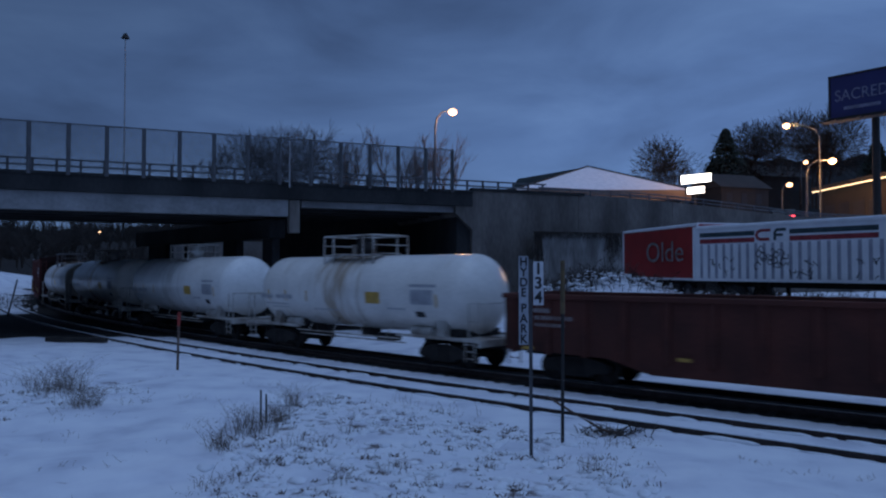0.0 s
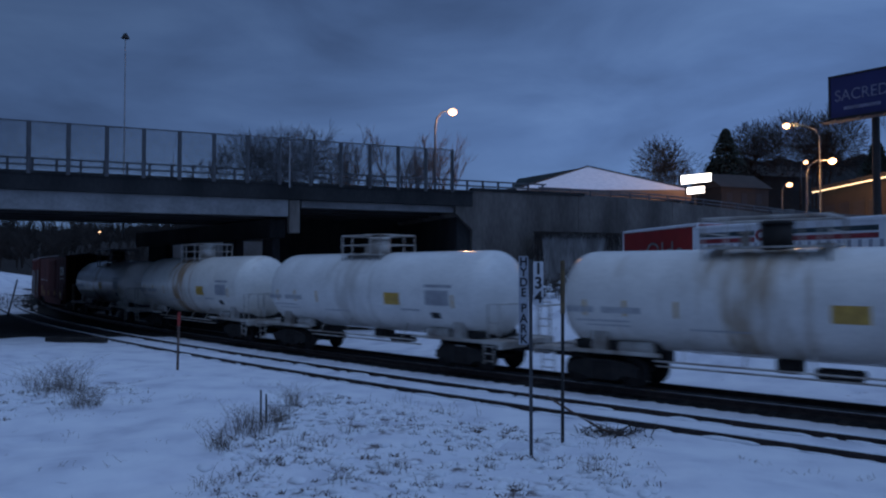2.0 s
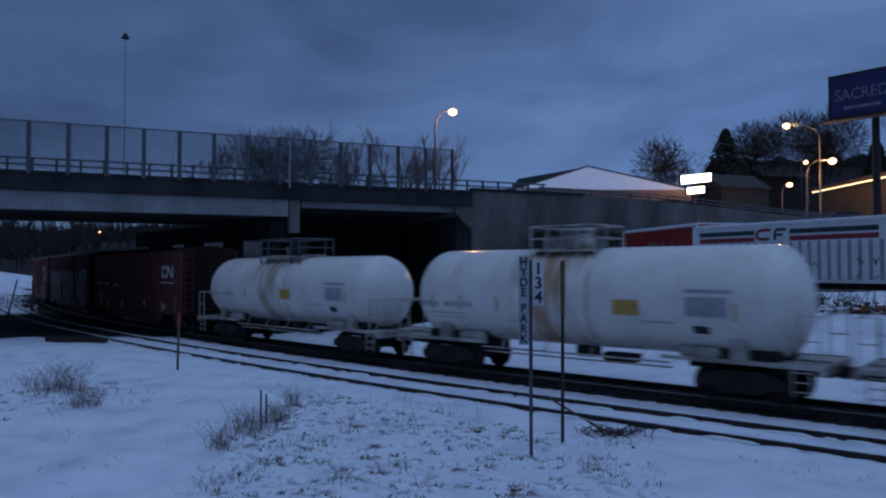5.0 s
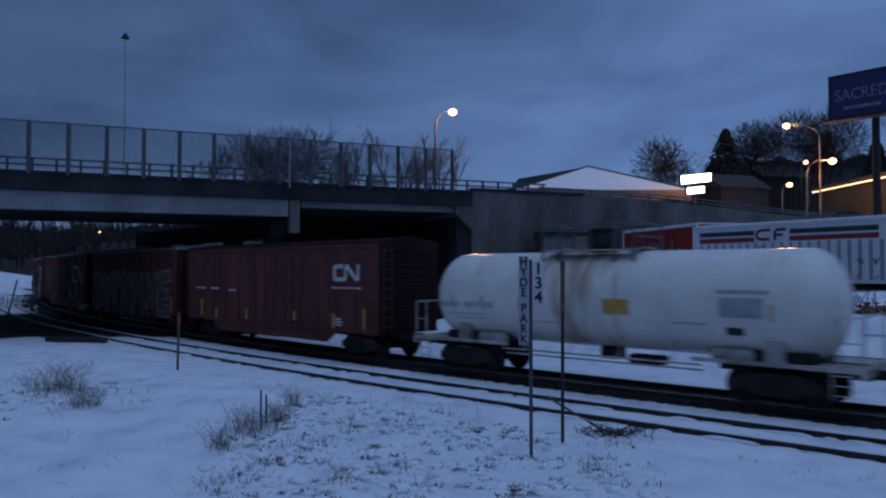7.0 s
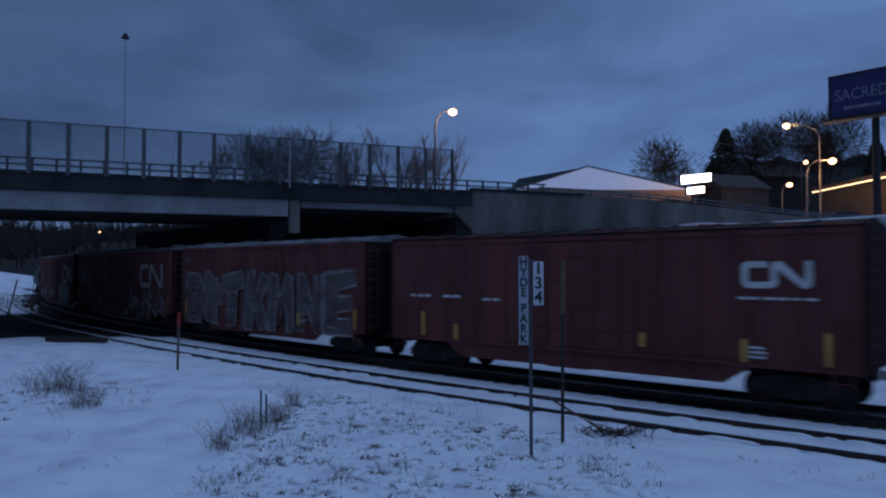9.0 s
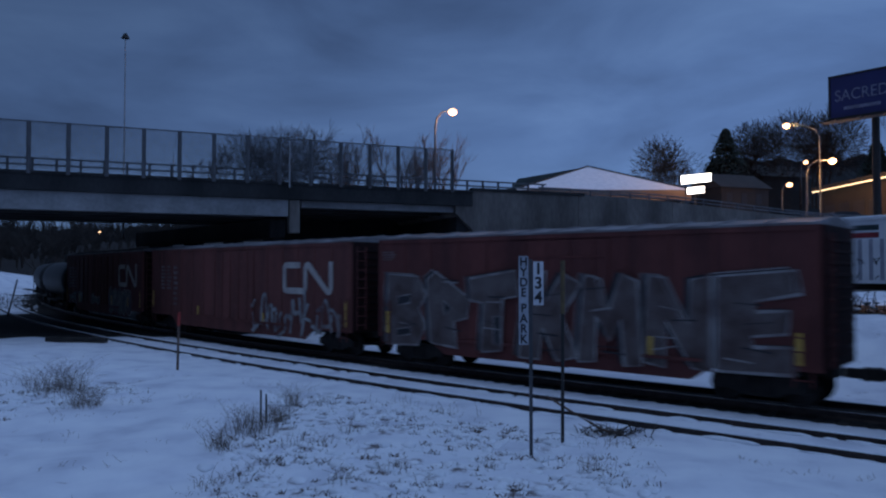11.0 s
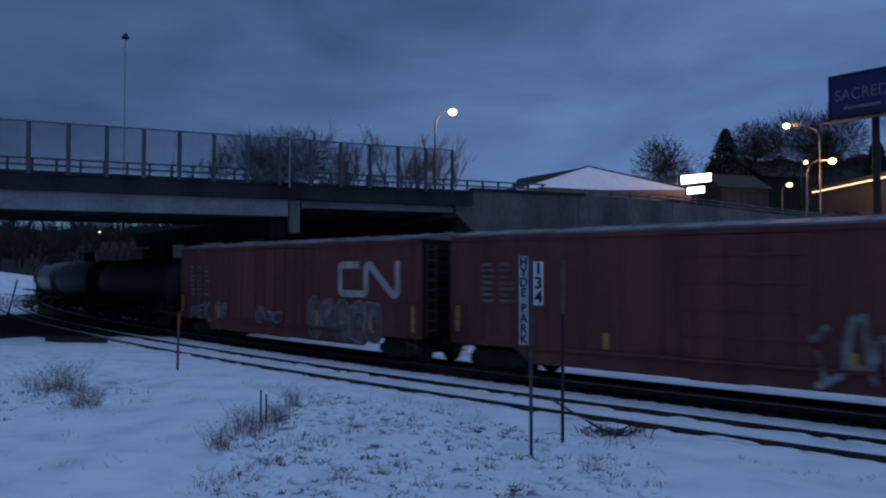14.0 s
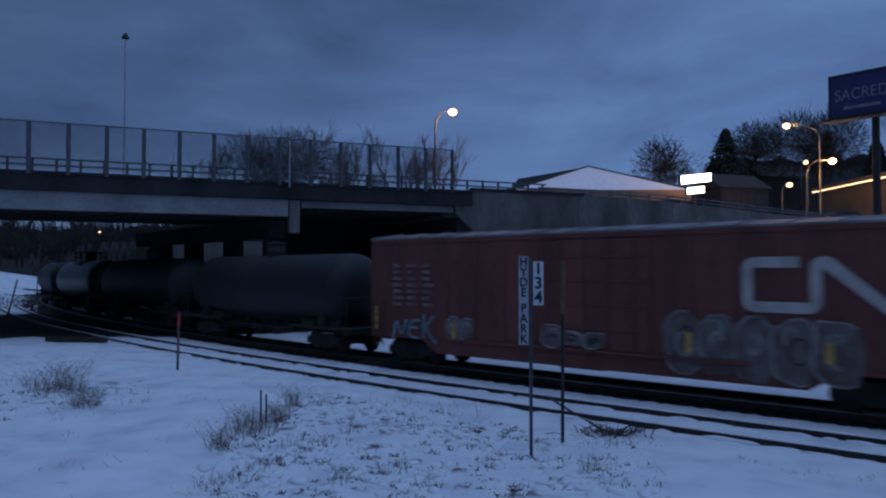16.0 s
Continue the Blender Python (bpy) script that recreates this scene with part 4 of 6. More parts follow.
            part("outline", st, M_GRAF[1], g)
            part("shading", sh, M_GRAF[2], g)


def boxcar(name, s8, half, paint, label, marks, EAVE=4.5, roof_paint=M_ROOF):
    car = thing(name, Matrix.Identity(4), label, "boxcar", "boxcars of the train")
    B = 1.53
    bog = half - 1.6
    posts_z = (0.98, EAVE - 0.06)
    # side walls with the deep sill between the bogies
    for sg in (-1, 1):
        out = [(-half, 1.0), (-half, EAVE), (half, EAVE), (half, 1.0), (bog - 0.9, 0.98), (bog - 1.6, 0.53), (-bog + 1.6, 0.53), (-bog + 0.9, 0.98)]
        bm = prism_xz(bmesh.new(), out, sg * (B - 0.06), sg * B)
        n = int(half * 2 / 1.17)
        spots = []
        for i in range(n + 1):
            x = -half + 0.06 + (2 * half - 0.12) * i / n
            if abs(x - 0.3) < 1.7:
                continue
            spots.append(x)
        box(bm, -half, half, sg * (B - 0.02), sg * (B + 0.04), EAVE - 0.13, EAVE)
        box(bm, -half, half, sg * (B - 0.02), sg * (B + 0.04), 0.98, 1.08)
        w = part("side_wall", bm, paint, car)
        post = mesh_of("side_post", boxes((-0.05, 0.05, sg * (B - 0.02), sg * (B + 0.035), posts_z[0], posts_z[1]), bevel=0.008), paint)
        for x in spots:
            shared("side_post", post, w, pose(x, 0, 0))
        # plug door with its rods and tracks
        d = boxes((-1.35, 1.95, sg * (B + 0.01), sg * (B + 0.075), 1.1, EAVE - 0.2), bevel=0.015)
        door = part("door", d, paint, car)
        batten = mesh_of("batten", boxes((-1.3, 1.9, sg * (B + 0.07), sg * (B + 0.095), -0.03, 0.03), bevel=0.005), paint)
        for z in (1.7, 2.4, 3.1, 3.8):
            shared("batten", batten, door, pose(0, 0, z))
        rod = mesh_of("door_rod", tube(bmesh.new(), [(0, sg * (B + 0.11), 1.1), (0, sg * (B + 0.11), EAVE - 0.25)], 0.02, 5), paint)
        for x in (-0.9, -0.1, 0.7, 1.5):
            shared("door_rod", rod, door, pose(x, 0, 0))
        part("door_track", boxes((-3.0, 4.6, sg * (B + 0.02), sg * (B + 0.12), 1.02, 1.1)), paint, car)
    # ends with rolled ribs
    for sg in (-1, 1):
        bm = boxes((sg * half - 0.05, sg * half + 0.05, -B + 0.06, B - 0.06, 1.0, EAVE))
        ew = part("end_wall", bm, M_BOXEND, car)
        rib = mesh_of("rib", tube(bmesh.new(), [(0, -B + 0.2, 0), (0, B - 0.2, 0)], 0.06, 6), M_BOXEND)
        for i in range(11):
            shared("rib", rib, ew, pose(sg * (half + 0.045), 0, 1.25 + i * 0.29))
        part("end_ladder", ladder_bm(sg * (half + 0.16), -B + 0.35, 1.1, 4.3, 0.42, 0, "y", 9), paint, car)
        part("side_ladder", ladder_bm(sg * (half - 0.42), -B - 0.07, 0.6, 2.3, 0.42, 0, "x", 5), paint, car)
    # roof
    bm = bmesh.new()
    pts = [(-B - 0.05, EAVE), (-B - 0.05, EAVE + 0.06), (0, EAVE + 0.26), (B + 0.05, EAVE + 0.06), (B + 0.05, EAVE)]
    v0 = [bm.verts.new((-half - 0.05, y, z)) for y, z in pts]
    v1 = [bm.verts.new((half + 0.05, y, z)) for y, z in pts]
    bm.faces.new(v0)
    bm.faces.new(v1[::-1])
    for i in range(5):
        bm.faces.new((v0[i], v1[i], v1[(i + 1) % 5], v0[(i + 1) % 5]))
    bmesh.ops.recalc_face_normals(bm, faces=bm.faces)
    n = int(half * 2 / 1.2)
    for i in range(n + 1):
        x = -half + 2 * half * i / n
        for sg in (-1, 1):
            tube(bm, [(x, sg * (B + 0.04), EAVE + 0.07), (x, 0, EAVE + 0.275)], 0.03, 5)
    part("roof", bm, roof_paint, car, "ribbed roof dusted with snow" if roof_paint == M_ROOF else "dark ribbed roof")
    part("underframe", boxes((-half, half, -0.35, 0.35, 0.72, 1.02), (-half, half, -1.4, 1.4, 0.99, 1.03), (-1.2, 0.3, -1.2, -0.5, 0.45, 0.9)), M_UNDER, car)
    # paint
    y = -B - 0.006
    yl = -B - 0.11
    for x0, x1, z0, z1, w, m in marks.get("mark", ()):
        part("railway_mark", ribbon_xz(bmesh.new(), noodle(x0, x1, z0, z1, w), w, -B - 0.042), m, car, "white rounded railway mark")
    bars = bmesh.new()
    for x0, x1, z0, z1, rows, cols in marks.get("bars", ()):
        rg = random.Random(int(x0 * 100))
        for r in range(rows):
            zz = z0 + (z1 - z0) * r / rows
            for c in range(cols):
                xx = x0 + (x1 - x0) * c / cols
                wd = (x1 - x0) / cols * rg.uniform(0.6, 0.88)
                ribbon_xz(bars, [(xx, zz + (z1 - z0) / rows * 0.4), (xx + wd, zz + (z1 - z0) / rows * 0.4)], (z1 - z0) / rows * 0.55, -B - 0.043)
    if marks.get("bars"):
        part("stencil_bars", bars, marks.get("bar_paint", M_STENCILWORN), car, "faded stencilled lines, too small to read")
    for x, z0, z1 in marks.get("yellow", ()):
        part("reflector", boxes((x - 0.07, x + 0.07, -B - 0.062, -B - 0.04, z0, z1)), M_YELLOW, car, "yellow reflector strip")
    for x0, x1, z in marks.get("yellow_flat", ()):
        part("reflector", boxes((x0, x1, -B - 0.052, -B - 0.04, z - 0.05, z + 0.05)), M_YELLOW, car)
    for i, (x0, x1, z0, z1, n, tone) in enumerate(marks.get("graffiti", ())):
        graffiti(car, x0, x1, z0, z1, B, int(100 + s8 * -3 + i), n, tone)
    running_gear(car, bog, half + 0.15)
    TRAIN.append((car, s8, bog))
    return car


def gondola(s8):
    half, B, top = 8.4, 1.5, 2.68
    car = thing("gondola_car", Matrix.Identity(4), "dark brown open gondola car with ribbed steel sides", "gondola car")
    bog = 6.2
    for sg in (-1, 1):
        bm = prism_xz(bmesh.new(), [(-half, 0.95), (-half, top), (half, top), (half, 0.95), (bog - 1.3, 0.88), (bog - 2.6, 0.52), (-bog + 2.6, 0.52), (-bog + 1.3, 0.88)], sg * (B - 0.05), sg * B)
        box(bm, -half, half, sg * (B - 0.07), sg * (B + 0.11), top - 0.15, top, bevel=0.02)
        w = part("side_wall", bm, M_GON, car)
        post = mesh_of("side_post", boxes((-0.09, 0.09, sg * (B - 0.01), sg * (B + 0.1), 0.85, top - 0.15), bevel=0.02), M_GON)
        for i in range(14):
            shared("side_post", post, w, pose(-half + 0.3 + i * (2 * half - 0.6) / 13, 0, 0))
    for sg in (-1, 1):
        bm = boxes((sg * half - 0.05, sg * half + 0.05, -B, B, 0.95, top), (sg * half - 0.09, sg * half + 0.09, -B - 0.1, B + 0.1, top - 0.14, top + 0.01), bevel=0.015)
        for z in (1.3, 1.75, 2.2):
            tube(bm, [(sg * (half + 0.04), -B + 0.1, z), (sg * (half + 0.04), B - 0.1, z)], 0.07, 6)
        part("end_wall", bm, M_GON, car)
        part("side_ladder", ladder_bm(sg * (half - 0.4), -B - 0.12, 0.5, 2.4, 0.42, 0, "x", 5), M_GON, car)
    part("floor", boxes((-half, half, -B + 0.06, B - 0.06, 0.98, 1.08), (-half, half, -0.35, 0.35, 0.7, 0.98)), M_UNDER, car)
    bm = bmesh.new()
    for x0, x1, z0, z1 in ((-7.3, -6.7, 2.12, 2.25), (-7.25, -5.9, 1.9, 2.02), (-7.25, -6.2, 1.7, 1.8)):
        n = max(3, int((x1 - x0) / 0.2))
        for i in range(n):
            a = x0 + (x1 - x0) * i / n
            ribbon_xz(bm, [(a, (z0 + z1) / 2), (a + 0.13, (z0 + z1) / 2)], z1 - z0, -B - 0.104)
    part("stencil_bars", bm, M_WHITEFADED, car, "faded stencilled lines, too small to read")
    for x in (-7.5, -2.6, 2.4, 7.4):
        part("reflector", boxes((x - 0.2, x + 0.16, -B - 0.116, -B - 0.1, 0.98, 1.07)), M_YELLOW, car, "yellow reflector strip")
    running_gear(car, bog, half + 0.15)
    TRAIN.append((car, s8, bog))


gondola(59.2)
tank_car("tank_car", 42.78, M_TANKS[0], M_FRAMEWHITE, "white tank car with spill streaks and open platform railing", "white tank cars", True, 1)
tank_car("tank_car", 27.5, M_TANKS[1], M_FRAMEWHITE, "clean white tank car with platform railing round its dome", "white tank cars", True, 2)
tank_car("tank_car", 12.85, M_TANKS[2], M_FRAMEWHITE, "white tank car with rusty streaks below its dome", "white tank cars", True, 2)
tank_car("tank_car", -2.2, M_TANKS[0], M_FRAMEWHITE, "white tank car with brown streaks, last before the boxcars", "white tank cars", True, 4)
boxcar("boxcar", -18.54, 7.55, M_BOX_A, "dark red boxcar with a small white railway mark", dict(
    mark=[(4.85, 6.5, 2.96, 3.63, 0.16, M_WHITE)],
    bars=[(4.75, 6.64, 2.66, 2.78, 1, 6), (-6.6, -5.6, 2.46, 2.62, 1, 3), (-5.1, -4.3, 2.46, 2.62, 1, 2), (-3.4, -2.6, 2.4, 2.55, 1, 2), (-0.9, 0.4, 1.4, 2.2, 3, 1), (5.0, 5.5, 1.2, 1.55, 3, 1)], bar_paint=M_WHITE,
    yellow=[(-6.03, 1.15, 1.97), (-4.54, 1.1, 1.6), (-1.75, 1.15, 1.62), (2.15, 1.3, 1.68), (4.9, 1.1, 1.68), (6.83, 1.15, 1.93)]), 4.42, M_BOXEND)
boxcar("boxcar", -35.1, 7.5, M_BOX_A, "dark red boxcar covered with silver block graffiti", dict(
    bars=[(-7.3, -6.5, 3.75, 4.1, 4, 1), (-7.2, -6.6, 1.2, 1.6, 4, 1)],
    yellow=[(-7.0, 1.1, 1.9), (-1.0, 1.1, 1.6), (3.2, 1.1, 1.6), (7.0, 1.1, 1.9)],
    graffiti=[(-7.1, 7.0, 0.72, 3.42, 7, "block")]))
boxcar("boxcar", -53.29, 9.23, M_BOX_B, "faded red boxcar with a large white railway mark and graffiti", dict(
    mark=[(4.4, 8.05, 2.4, 3.74, 0.26, M_MARKWORN)],
    bars=[(-7.95, -7.3, 2.35, 3.7, 7, 1), (-7.2, -6.6, 2.35, 3.7, 7, 1), (-6.4, -5.8, 1.5, 3.7, 8, 1), (-0.9, 1.2, 2.9, 3.1, 2, 1)],
    yellow=[(-8.95, 1.38, 2.24), (-3.5, 1.15, 1.6), (2.8, 1.05, 1.5), (8.95, 1.2, 2.18)], yellow_flat=[(-0.7, -0.2, 1.16)],
    graffiti=[(1.85, 8.6, 0.62, 2.45, 10, "script")]))
boxcar("boxcar", -72.95, 9.12, M_BOX_B, "faded red boxcar with a large white mark and teal tag", dict(
    mark=[(4.4, 8.05, 2.36, 3.74, 0.27, M_MARKWORN)],
    bars=[(-8.0, -7.4, 2.1, 3.7, 7, 1), (-7.3, -6.7, 2.1, 3.7, 7, 1), (-6.55, -6.0, 2.1, 3.7, 7, 1)],
    yellow=[(-8.85, 1.24, 2.09), (-5.1, 1.1, 1.6), (3.0, 1.2, 1.75), (6.4, 1.2, 1.7), (8.75, 1.22, 2.17)],
    graffiti=[(2.4, 7.0, 0.62, 2.3, 5, "bubble"), (-7.95, -5.9, 0.95, 1.9, 3, "tag"), (-5.4, -4.3, 1.0, 1.95, 2, "bubble"), (-1.5, 0.6, 1.1, 1.8, 3, "bubble")]))
tank_car("tank_car", -90.6, M_TANKBLACK, M_UNDER, "black tank car with a low dome", "black tank cars", False, 0)
tank_car("tank_car", -105.6, M_TANKBLACK, M_UNDER, "black tank car with a low dome", "black tank cars", False, 0)
tank_car("tank_car", -120.6, M_TANKGREY, M_UNDER, "dull grey tank car with a platform railing", "black tank cars", False, 2)
tank_car("tank_car", -135.6, M_TANKBLACK, M_UNDER, "black tank car with a low dome", "black tank cars", False, 0)


def car_pose(s, half):
    x0, y0, _ = railway(s - half)
    x1, y1, _ = railway(s + half)
    return pose((x0 + x1) / 2, (y0 + y1) / 2, 0, 0, 0, math.degrees(math.atan2(y1 - y0, x1 - x0)))


# ---------------------------------------------------------------- trackside signs and stakes


def station_sign(x, y):
    z = ground_z(x, y)
    root = thing("station_sign", pose(x, y, z - 0.05), "white station name board with a mile number on a steel post", "sign")
    top = 3.70
    part("post", boxes((-0.03, 0.03, -0.012, 0.012, 0, top), (-0.03, -0.018, -0.03, 0.03, 0, top), (0.018, 0.03, -0.03, 0.03, 0, top), bevel=0.003), M_GALV, root, "galvanised channel post")
    # the name board faces up the line, the number board beside it
    nb = part("name_board", boxes((-0.225, -0.045, -0.04, -0.02, 2.12, 3.76), bevel=0.004), M_SIGNSHADE, root)
    for i, ch in enumerate("HYDE PARK"):
        if ch != " ":
            lettering("letter", ch, 0.225, pose(-0.135, -0.042, 3.65 - i * 0.19 + (0.09 if i > 4 else 0), 90), M_INK, nb, width=0.9, bold=0.006)
    mb = part("number_board", boxes((0.045, 0.235, -0.04, -0.02, 2.85, 3.66), bevel=0.004), M_SIGN, root)
    for i, ch in enumerate("134"):
        lettering("digit", ch, 0.30, pose(0.14, -0.042, 3.52 - i * 0.265, 90), M_INK, mb, bold=0.008)
    return root


station_sign(1.63, 13.66)


def stake(name, x, y, h, r, m, label, lean=0.0, band=None):
    z = ground_z(x, y)
    root = thing(name, pose(x, y, z - 0.1, 0, lean, 0), label, "stake")
    part("post", tube(bmesh.new(), [(0, 0, 0), (0, 0, h * 0.5), (0, 0, h)], r, 8, r * 0.95), m, root)
    if band:
        part("band", tube(bmesh.new(), [(0, 0, h - band[0]), (0, 0, h + 0.01)], r + 0.012, 8), band[1], root)
    return root


M_POSTYEL = mat("faded_yellow_band", (0.16, 0.11, 0.05), (0.10, 0.07, 0.04), rough=0.7, scale=5)
stake("marker_post", 2.37, 14.64, 3.72, 0.035, M_POSTDARK, "slim dark marker post with a faded yellow band", 0.3, (1.05, M_POSTYEL))
stake("marker_stake", -9.01, 24.99, 2.05, 0.045, M_STAKE, "weathered wooden stake with a red painted top", 1.0, (0.45, M_REDPAINT))
stake("wooden_peg", -4.10, 16.6, 0.85, 0.022, M_POSTDARK, "thin dark peg among the weeds")
stake("wooden_peg", -3.98, 16.65, 0.75, 0.022, M_POSTDARK, "thin dark peg among the weeds", -1.0)
stake("leaning_pole", -33.2, 56.0, 3.0, 0.06, M_POSTDARK, "dark leaning pole on the snow bank beyond the bridge", 14)


def plank(x0, y0, x1, y1):
    d = math.hypot(x1 - x0, y1 - y0)
    root = thing("old_rail_tie", pose((x0 + x1) / 2, (y0 + y1) / 2, 0.0, 0, 0, math.degrees(math.atan2(y1 - y0, x1 - x0))), "dark old timbers lying in the snow", "timber")
    part("timber", boxes((-d / 2, d / 2, -0.14, 0.14, -0.1, 0.12), bevel=0.02), M_TIE, root)


plank(-19.5, 36.2, -16.3, 35.6)

# ---------------------------------------------------------------- weeds and brush in the snow


def weed_bm(rg, n, h, spread, bend=0.6, r=0.006, twig=True):
    bm = bmesh.new()
    for _ in range(n):
        a, q = rg.uniform(0, math.tau), rg.random() ** 0.6 * spread
        x, y = q * math.cos(a), q * math.sin(a)
        hh = h * rg.uniform(0.35, 1.0)
        dx, dy = rg.gauss(0, bend) * hh, rg.gauss(0, bend) * hh
        p = [(x, y, -0.08), (x + dx * 0.3, y + dy * 0.3, hh * 0.55), (x + dx, y + dy, hh)]
        tube(bm, p, r * rg.uniform(0.7, 1.3), 3, r * 0.35)
        if twig:
            for _k in range(rg.randint(1, 3)):
                t = rg.uniform(0.4, 0.95)
                bx, by, bz = x + dx * t, y + dy * t, hh * t
                l = hh * rg.uniform(0.12, 0.3)
                tube(bm, [(bx, by, bz), (bx + rg.gauss(0, 0.6) * l, by + rg.gauss(0, 0.6) * l, bz + l * rg.uniform(0.2, 0.9))], r * 0.6, 3, r * 0.3)
    return bm


rgw = random.Random(7)
for x, y, n, h, sp in ((-11.1, 21.1, 150, 0.95, 0.8), (-10.5, 20.3, 70, 0.55, 0.7), (-9.0, 18.5, 110, 0.62, 0.45), (-4.45, 14.6, 55, 0.62, 0.22), (-4.2, 14.4, 35, 0.35, 0.3), (-4.05, 16.0, 130, 0.65, 0.5), (-3.7, 16.9, 60, 0.55, 0.2), (-3.8, 18.7, 60, 0.6, 0.25),
                       (-3.1, 18.7, 30, 0.35, 0.3), (-1.3, 19.2, 40, 0.3, 0.9), (0.2, 18.0, 40, 0.28, 0.8), (-2.7, 14.4, 60, 0.28, 0.45), (-2.45, 14.5, 30, 0.2, 0.3), (-3.2, 13.0, 40, 0.3, 0.25), (-1.65, 11.8, 45, 0.3, 0.3), (-0.9, 12.7, 35, 0.25, 0.4), (2.65, 12.4, 45, 0.28, 0.35), (2.3, 13.2, 25, 0.2, 0.3),
                       (-3.55, 11.9, 80, 0.28, 0.5), (-12.6, 21.8, 45, 0.35, 0.6), (-2.0, 15.6, 25, 0.4, 0.25), (-1.4, 16.2, 20, 0.3, 0.25), (0.8, 13.0, 20, 0.22, 0.3), (3.3, 14.6, 40, 0.3, 0.4), (-0.2, 11.9, 25, 0.2, 0.3), (-7.9, 19.0, 25, 0.25, 0.4), (-8.0, 15.5, 20, 0.15, 0.5)):
    w = thing("weed_clump", pose(x, y, ground_z(x, y)), "dry brown weed clump standing in the snow" if h > 0.4 else "low dry tuft poking through the snow", "weeds", "weeds in the snow")
    part("tuft", weed_bm(rgw, int(n * (1.0 if h > 0.4 else 0.5)), h, sp, r=0.0052), M_WEED, w)


def scatter():
    """Single stalks and leaf litter over the near snow."""
    bm = bmesh.new()
    rg = random.Random(12)
    for _ in range(750):
        x, y = rg.uniform(-13, 8), rg.uniform(9.5, 24)
        o, s = side_of(x, y)
        if o < 6.2 or noise.noise((x * 0.5, y * 0.5, 3)) < 0.02 + (0.12 if x < -6 else 0):
            continue
        z = ground_z(x, y)
        for _k in range(rg.randint(2, 6)):
            xx, yy = x + rg.gauss(0, 0.12), y + rg.gauss(0, 0.12)
            h = rg.uniform(0.01, 0.08)
            a = rg.uniform(0, math.tau)
            l = rg.uniform(0.03, 0.12)
            tube(bm, [(xx, yy, z - 0.02), (xx + l * math.cos(a), yy + l * math.sin(a), z + h)], 0.0055, 3, 0.0025)
    tagged(part("dry_stalks", bm, M_WEED), "scattered dry stalks poking through the snow", "grass", kind="stuff")


scatter()


def snow_lumps():
    """Small humps of snow over tussocks and stones on the near bank."""
    rg = random.Random(31)
    bm = bmesh.new()
    n, nooks = 0, []
    while n < 900:
        x, y = rg.uniform(-12, 5), rg.uniform(9.5, 22)
        if tussock_of(x, y) < rg.uniform(0.35, 1.1):
            continue
        n += 1
        r = rg.uniform(0.04, 0.15)
        k = rg.uniform(0, 9)
        if rg.random() < 0.4:
            nooks.append((x + rg.gauss(0, r), y - r * 0.9, r))
        blob(bm, Matrix.Translation((x, y, ground_z(x, y) - r * 0.1)) @ Matrix.Rotation(k, 4, "Z") @ Matrix.Diagonal((r * rg.uniform(0.9, 1.7), r, r * rg.uniform(0.35, 0.6), 1)), k)
    for d in (-0.753, 0.753):
        s = -36.0
        while s < 12:
            x, y, _ = railway(s, 4.15 + d + 0.09)
            r = rg.uniform(0.05, 0.10)
            blob(bm, Matrix.Translation((x, y, -0.145)) @ Matrix.Rotation(-TH, 4, "Z") @ Matrix.Diagonal((r * rg.uniform(2.0, 7.0), r * 0.8, r * rg.uniform(0.4, 0.9), 1)), s)
            s += rg.uniform(0.15, 1.1)
    tagged(part("snow_lumps", bm, M_SNOWCAP, None, "", True), "small humps of snow over tussocks on the bank", "snow", kind="stuff")
    # dark litter at the humps' near feet, in place of the shade between them
    bm = bmesh.new()
    for x, y, r in nooks:
        z = ground_z(x, y)
        for _ in range(rg.randint(4, 12)):
            xx, yy = x + rg.gauss(0, r * 0.9), y + rg.gauss(0, r * 0.4)
            a = rg.uniform(0, math.tau)
            l = rg.uniform(0.03, 0.09)
            tube(bm, [(xx, yy, z - 0.01), (xx + l * math.cos(a), yy + l * math.sin(a), z + rg.uniform(0.01, 0.08))], 0.011, 3, 0.004)
    tagged(part("shade_litter", bm, M_STAKE), "dark litter standing in for the shade between the snow humps", "litter", kind="stuff")


snow_lumps()


def branch_heap(x, y):
    root = thing("fallen_branch", pose(x, y, ground_z(x, y)), "fallen forked branch with twigs beside the siding", "branch")
    rg = random.Random(3)
    bm = bmesh.new()
    tube(bm, [(-1.05, 1.2, 0.62), (-0.6, 0.7, 0.38), (0.0, 0.1, 0.08), (0.4, -0.1, 0.04)], 0.025, 6, 0.04)
    part("limb", bm, M_STAKE, root, "pale broken limb")
    bm = bmesh.new()
    for _ in range(70):
        a = rg.uniform(0, math.tau)
        l = rg.uniform(0.15, 0.55)
        p = Vector((rg.gauss(0.15, 0.4), rg.gauss(0, 0.22), 0.02))
        q = p + Vector((math.cos(a) * l, math.sin(a) * l, rg.uniform(0, 0.22)))
        tube(bm, [p, (p + q) / 2 + Vector((0, 0, 0.04)), q], 0.014, 4, 0.005)
    part("twig_tangle", bm, M_TWIG, root)


branch_heap(3.45, 15.85)


